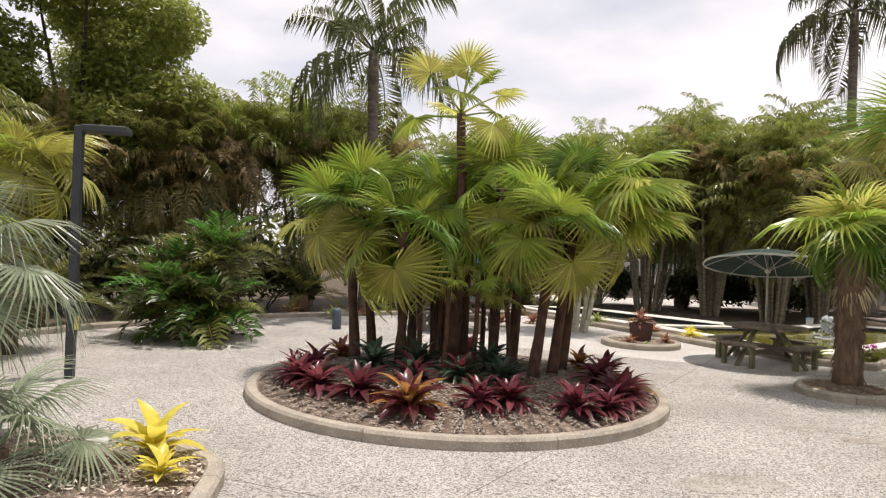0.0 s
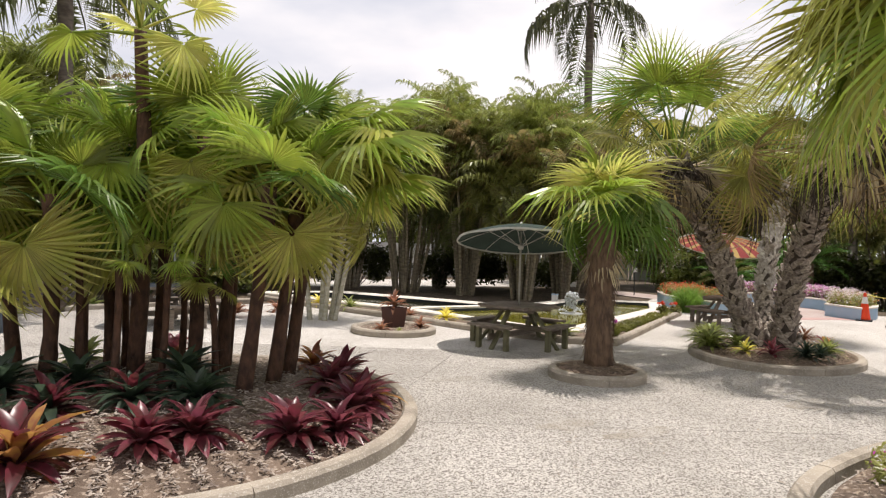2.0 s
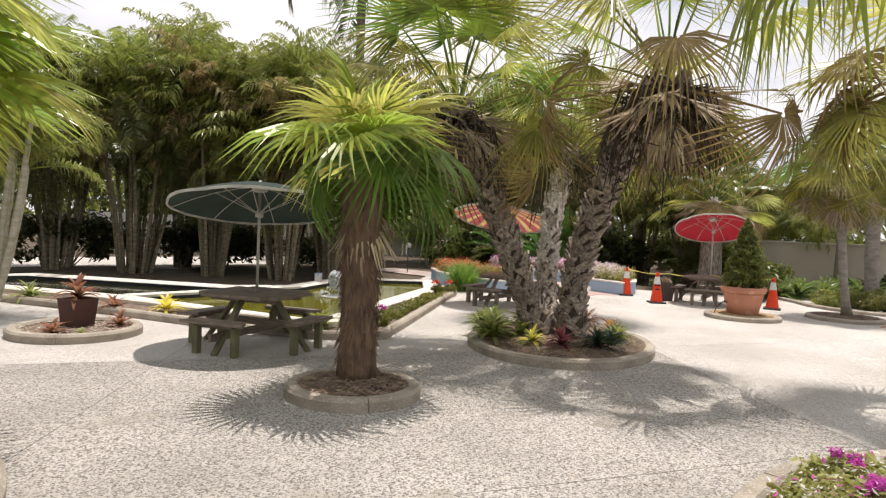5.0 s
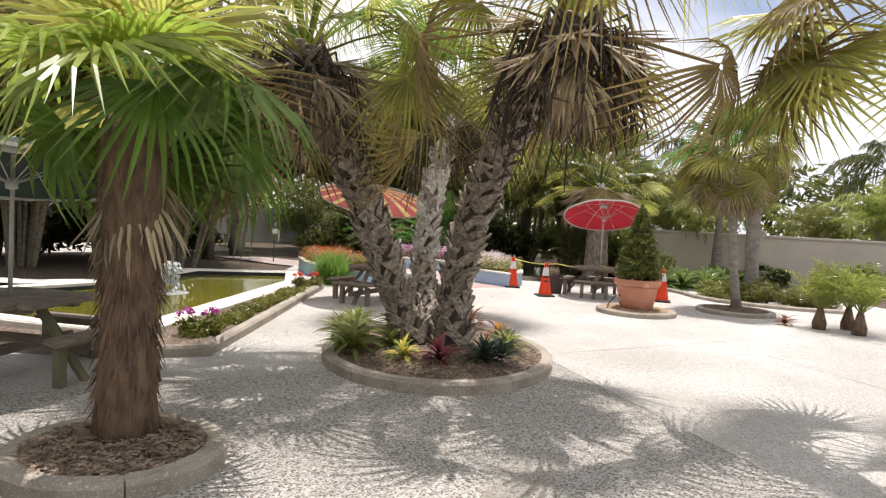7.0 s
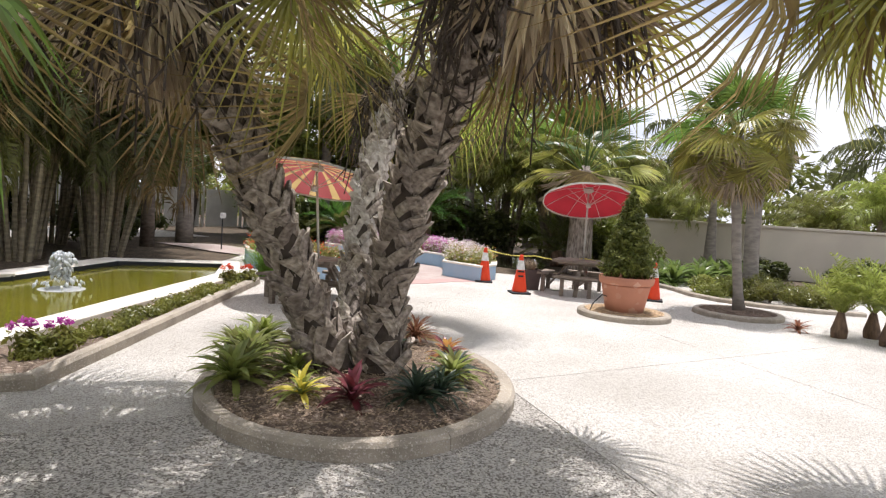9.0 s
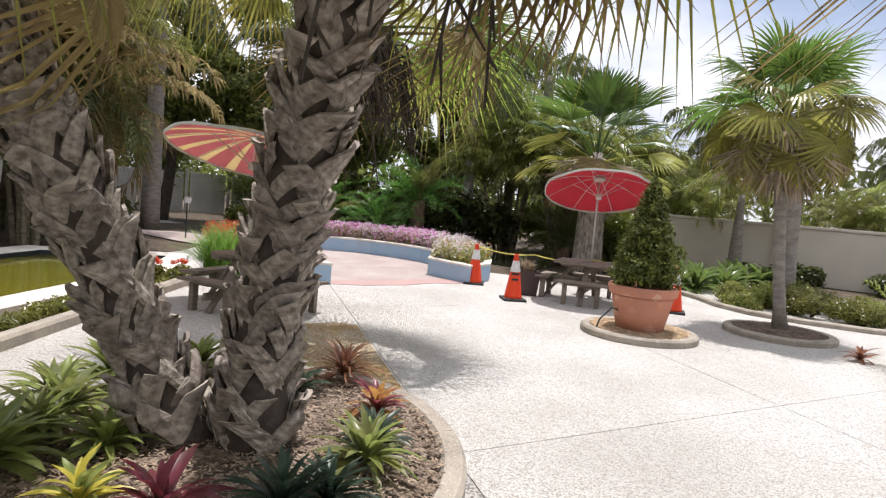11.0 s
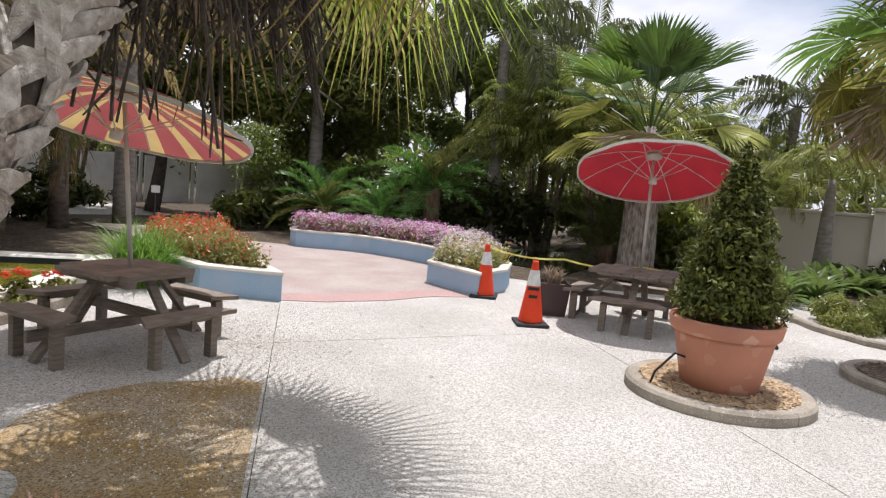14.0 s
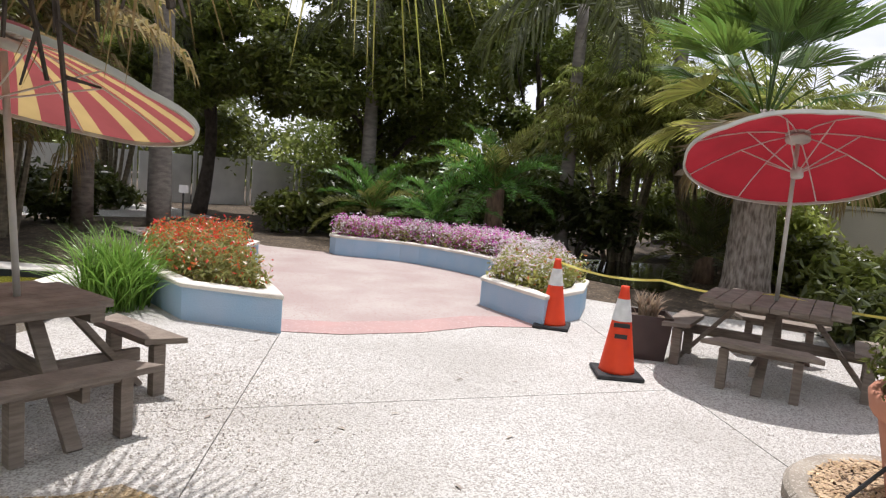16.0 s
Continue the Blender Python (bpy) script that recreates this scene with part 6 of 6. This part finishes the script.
def grass(x, y, n, L, seed, mat, label, spread=0.12, z=0.0):
    t, g, r = thing("grass_tuft", label, "grass", x, y, z), Geo(), random.Random(seed)
    blade = strap_leaf(1.0, 0.008 / L, 0.35, 0.5, 5, 0, 0.6)
    for i in range(n):
        a = r.uniform(0, 360)
        g.join(blade, aim((spread * r.random() * math.cos(a), spread * r.random() * math.sin(a), 0), a, r.uniform(35, 85), 0, L * r.uniform(0.6, 1.1)))
    part("foliage", g, M[mat], t)


grass(15.2, 12.4, 700, 1.0, 1, "grass", "tall bright green grass tuft by the planter", 0.34)
grass(18.35, 8.25, 120, 0.32, 2, "fan_dead", "dry straw-coloured grass in a dark planter", 0.1, 0.38)
for i, (x, y, s) in enumerate(((17.2, 2.75, 1.05), (16.95, 2.15, 1.05), (17.6, 2.3, 0.95))):
    palm = thing("yucca", "small bushy palm with a swollen brown base", "palm", x, y, 0.0, "small palms by the path")
    part("trunk", Geo().lathe([(0.11, 0), (0.12, 0.12), (0.08, 0.26), (0.05, 0.38), (0.02, 0.43)], 12), M["fibre"], palm, smooth=True)
    part("crown", feather_crown(26, 0.8, 0.3, 220 + i, 88, 38, 14, 0.24, 0.014, 0.3), M["feather_light"], palm, m=pose(0, 0, 0.36) @ Matrix.Diagonal((s, s, s, 1)))


for i, (x, y) in enumerate(((22.3, 6.5), (22.7, 6.9), (22.9, 6.1), (23.3, 6.5), (23.7, 5.6), (23.9, 6.2), (24.4, 5.6), (24.6, 6.3), (25.2, 5.8), (25.8, 5.4), (26.4, 5.1), (26.9, 4.8), (26.6, 5.7))):
    bromeliad(x, y, -0.02, "lily", 26, 0.75, 1010 + i, 15, 82, 0.03, "clump of strappy bright green lily leaves before the wall")

strip_plants, r = [], random.Random(31)
for i in range(60):
    q = r.random()
    strip_plants.append((8.9 + 5.2 * q + r.uniform(-.1, .1), 9.15 + 2.85 * q + r.uniform(-.12, .2), 0.1, 0.15, 0.15, 0.085))
border = thing("border_plants", "low green border plants along the pool", "plants", kind="stuff")
tagged(part("foliage", leaf_cloud(strip_plants, 11000, 0.03, 32, 0.0, 0.1), M["groundcover"], border), kind="stuff")
for i, (x, y, mat) in enumerate(((8.9, 9.35, "petal_magenta"), (9.15, 9.2, "petal_magenta"), (13.6, 11.9, "petal_red"), (13.9, 11.75, "petal_red"))):
    t = thing("geranium", "geranium with bright blossoms beside the pool", "flower", x, y, 0.06)
    part("foliage", leaf_cloud([(0, 0, 0.12, 0.16, 0.16, 0.12)], 160, 0.05, 33 + i, 0.3, 0.2), M["groundcover"], t)
    part("blossoms", leaf_cloud([(0, 0, 0.3, 0.06, 0.06, 0.04), (0.1, 0.06, 0.26, 0.05, 0.05, 0.04), (-0.1, 0.03, 0.27, 0.05, 0.05, 0.04)], 120, 0.025, 40 + i, 0.5, 0.3), M[mat], t)

# ---- lamp, sign, bollard, small fixtures ----
lamp = thing("lamp_post", "dark square lamp post with a flat box head", "lamp post", -4.42, 7.55, 0.0)
part("post", Geo().box(0.1, 0.1, 3.3, 0, 0, 1.65, bevel=0.1), M["dark_metal"], lamp)
part("lamp_head", Geo().box(0.55, 0.26, 0.09, 0.32, 0.05, 3.27, bevel=0.15), M["dark_metal"], lamp)
part("notice", Geo().box(0.012, 0.13, 0.17, 0.06, 0, 0.72), M["tape"], lamp, "small yellowish notice")
sign = thing("plant_sign", "small black plant label on a stake", "sign", 11.14, 7.12, 0.12)
part("stake", Geo().box(0.015, 0.015, 0.3, 0, 0, 0.15), M["dark_metal"], sign)
part("plate", Geo().box(0.11, 0.01, 0.09, 0, 0, 0.0, m=pose(0, 0, 0.32, -30, 0, -60)), M["black"], sign)
for k in range(2):
    part("lettering", Geo().box(0.08, 0.003, 0.01, 0, -0.008, 0.02 - 0.035 * k, m=pose(0, 0, 0.32, -30, 0, -60)), M["petal_white"], sign)
bollard = thing("bollard", "short blue-grey post beyond the island", "bollard", -0.95, 13.2, 0.0)
part("post", Geo().lathe([(0.1, 0), (0.1, 0.42), (0.09, 0.46), (0.02, 0.48)], 14), M["slate"], bollard, smooth=True)
stake = thing("garden_sign", "small white sign on a post behind the planters", "sign", 18.6, 17.6, 0.0)
part("post", Geo().box(0.025, 0.025, 1.0, 0, 0, 0.5), M["dark_metal"], stake)
part("plate", Geo().box(0.17, 0.02, 0.15, 0, -0.03, 0.95, m=pose(0, 0, 0, 0, 0, -20)), M["white_fence"], stake)

# thatched shelter far behind the red umbrella
hut = thing("thatched_hut", "thatched umbrella roof on a post behind the red umbrella", "hut", 25.5, 9.3, 0.0)
part("post", Geo().tube([(0, 0, 0), (0, 0, 2.3)], 0.08, 10), M["bark_grey"], hut)
part("roof", Geo().lathe([(1.5, 1.95), (1.45, 2.05), (0.9, 2.4), (0.4, 2.65), (0.05, 2.75)], 26, True), M["thatch"], hut)

# loose grit worn out of the paving
grit, r = Geo(), random.Random(91)
for cx, cy, rx, ry, n in ((13.9, 9.9, 1.9, 1.5, 7000), (12.9, 8.0, 0.9, 0.9, 2200), (17.6, 5.0, 1.6, 1.5, 4500), (18.6, 7.3, 1.5, 1.2, 3500), (8.2, 4.9, 2.6, 1.0, 3500), (8.0, 7.6, 1.2, 1.3, 2500)):
    for i in range(n):
        x, y, q = cx + r.gauss(0, 0.5) * rx, cy + r.gauss(0, 0.5) * ry, r.uniform(0.004, 0.010)
        a = r.uniform(0, TAU)
        c, d = math.cos(a) * q, math.sin(a) * q
        grit.add([(x + c, y + d, 0.004), (x - d * 0.7, y + c * 0.7, 0.004), (x - c, y - d, 0.004), (x + d * 0.8, y - c * 0.8, 0.004), (x + c * 0.2, y + d * 0.2, 0.004 + q * 0.8)], [(0, 1, 4), (1, 2, 4), (2, 3, 4), (3, 0, 4)])
tagged(part("grit", grit, M["grit"]), "loose pale grit scattered on the worn paving", "grit", kind="stuff")

# fallen leaf scraps on the paving
litter, r = Geo(), random.Random(77)
for i in range(260):
    x = r.uniform(-2.0, 17.0)
    y = 0.48 * x + r.uniform(0.2, 4.8)
    if math.hypot(x - 0.6, y - 6.95) < 2.8 or math.hypot(x - 10.2, y - 6.72) < 1.5 or math.hypot(x - 6.12, y - 6.62) < 0.85 or math.hypot(x - 16.38, y - 5.82) < 0.85:
        continue
    a, s = r.uniform(0, 360), r.uniform(0.012, 0.04)
    litter.join(strap_leaf(s * 2, s * 0.22, 0.12, 0.15, 3, i, 0.5), aim((x, y, 0.006), a, 2))
tagged(part("leaf_litter", litter, M["chip"]), "dry brown leaf scraps scattered on the paving", "leaf litter", kind="stuff")
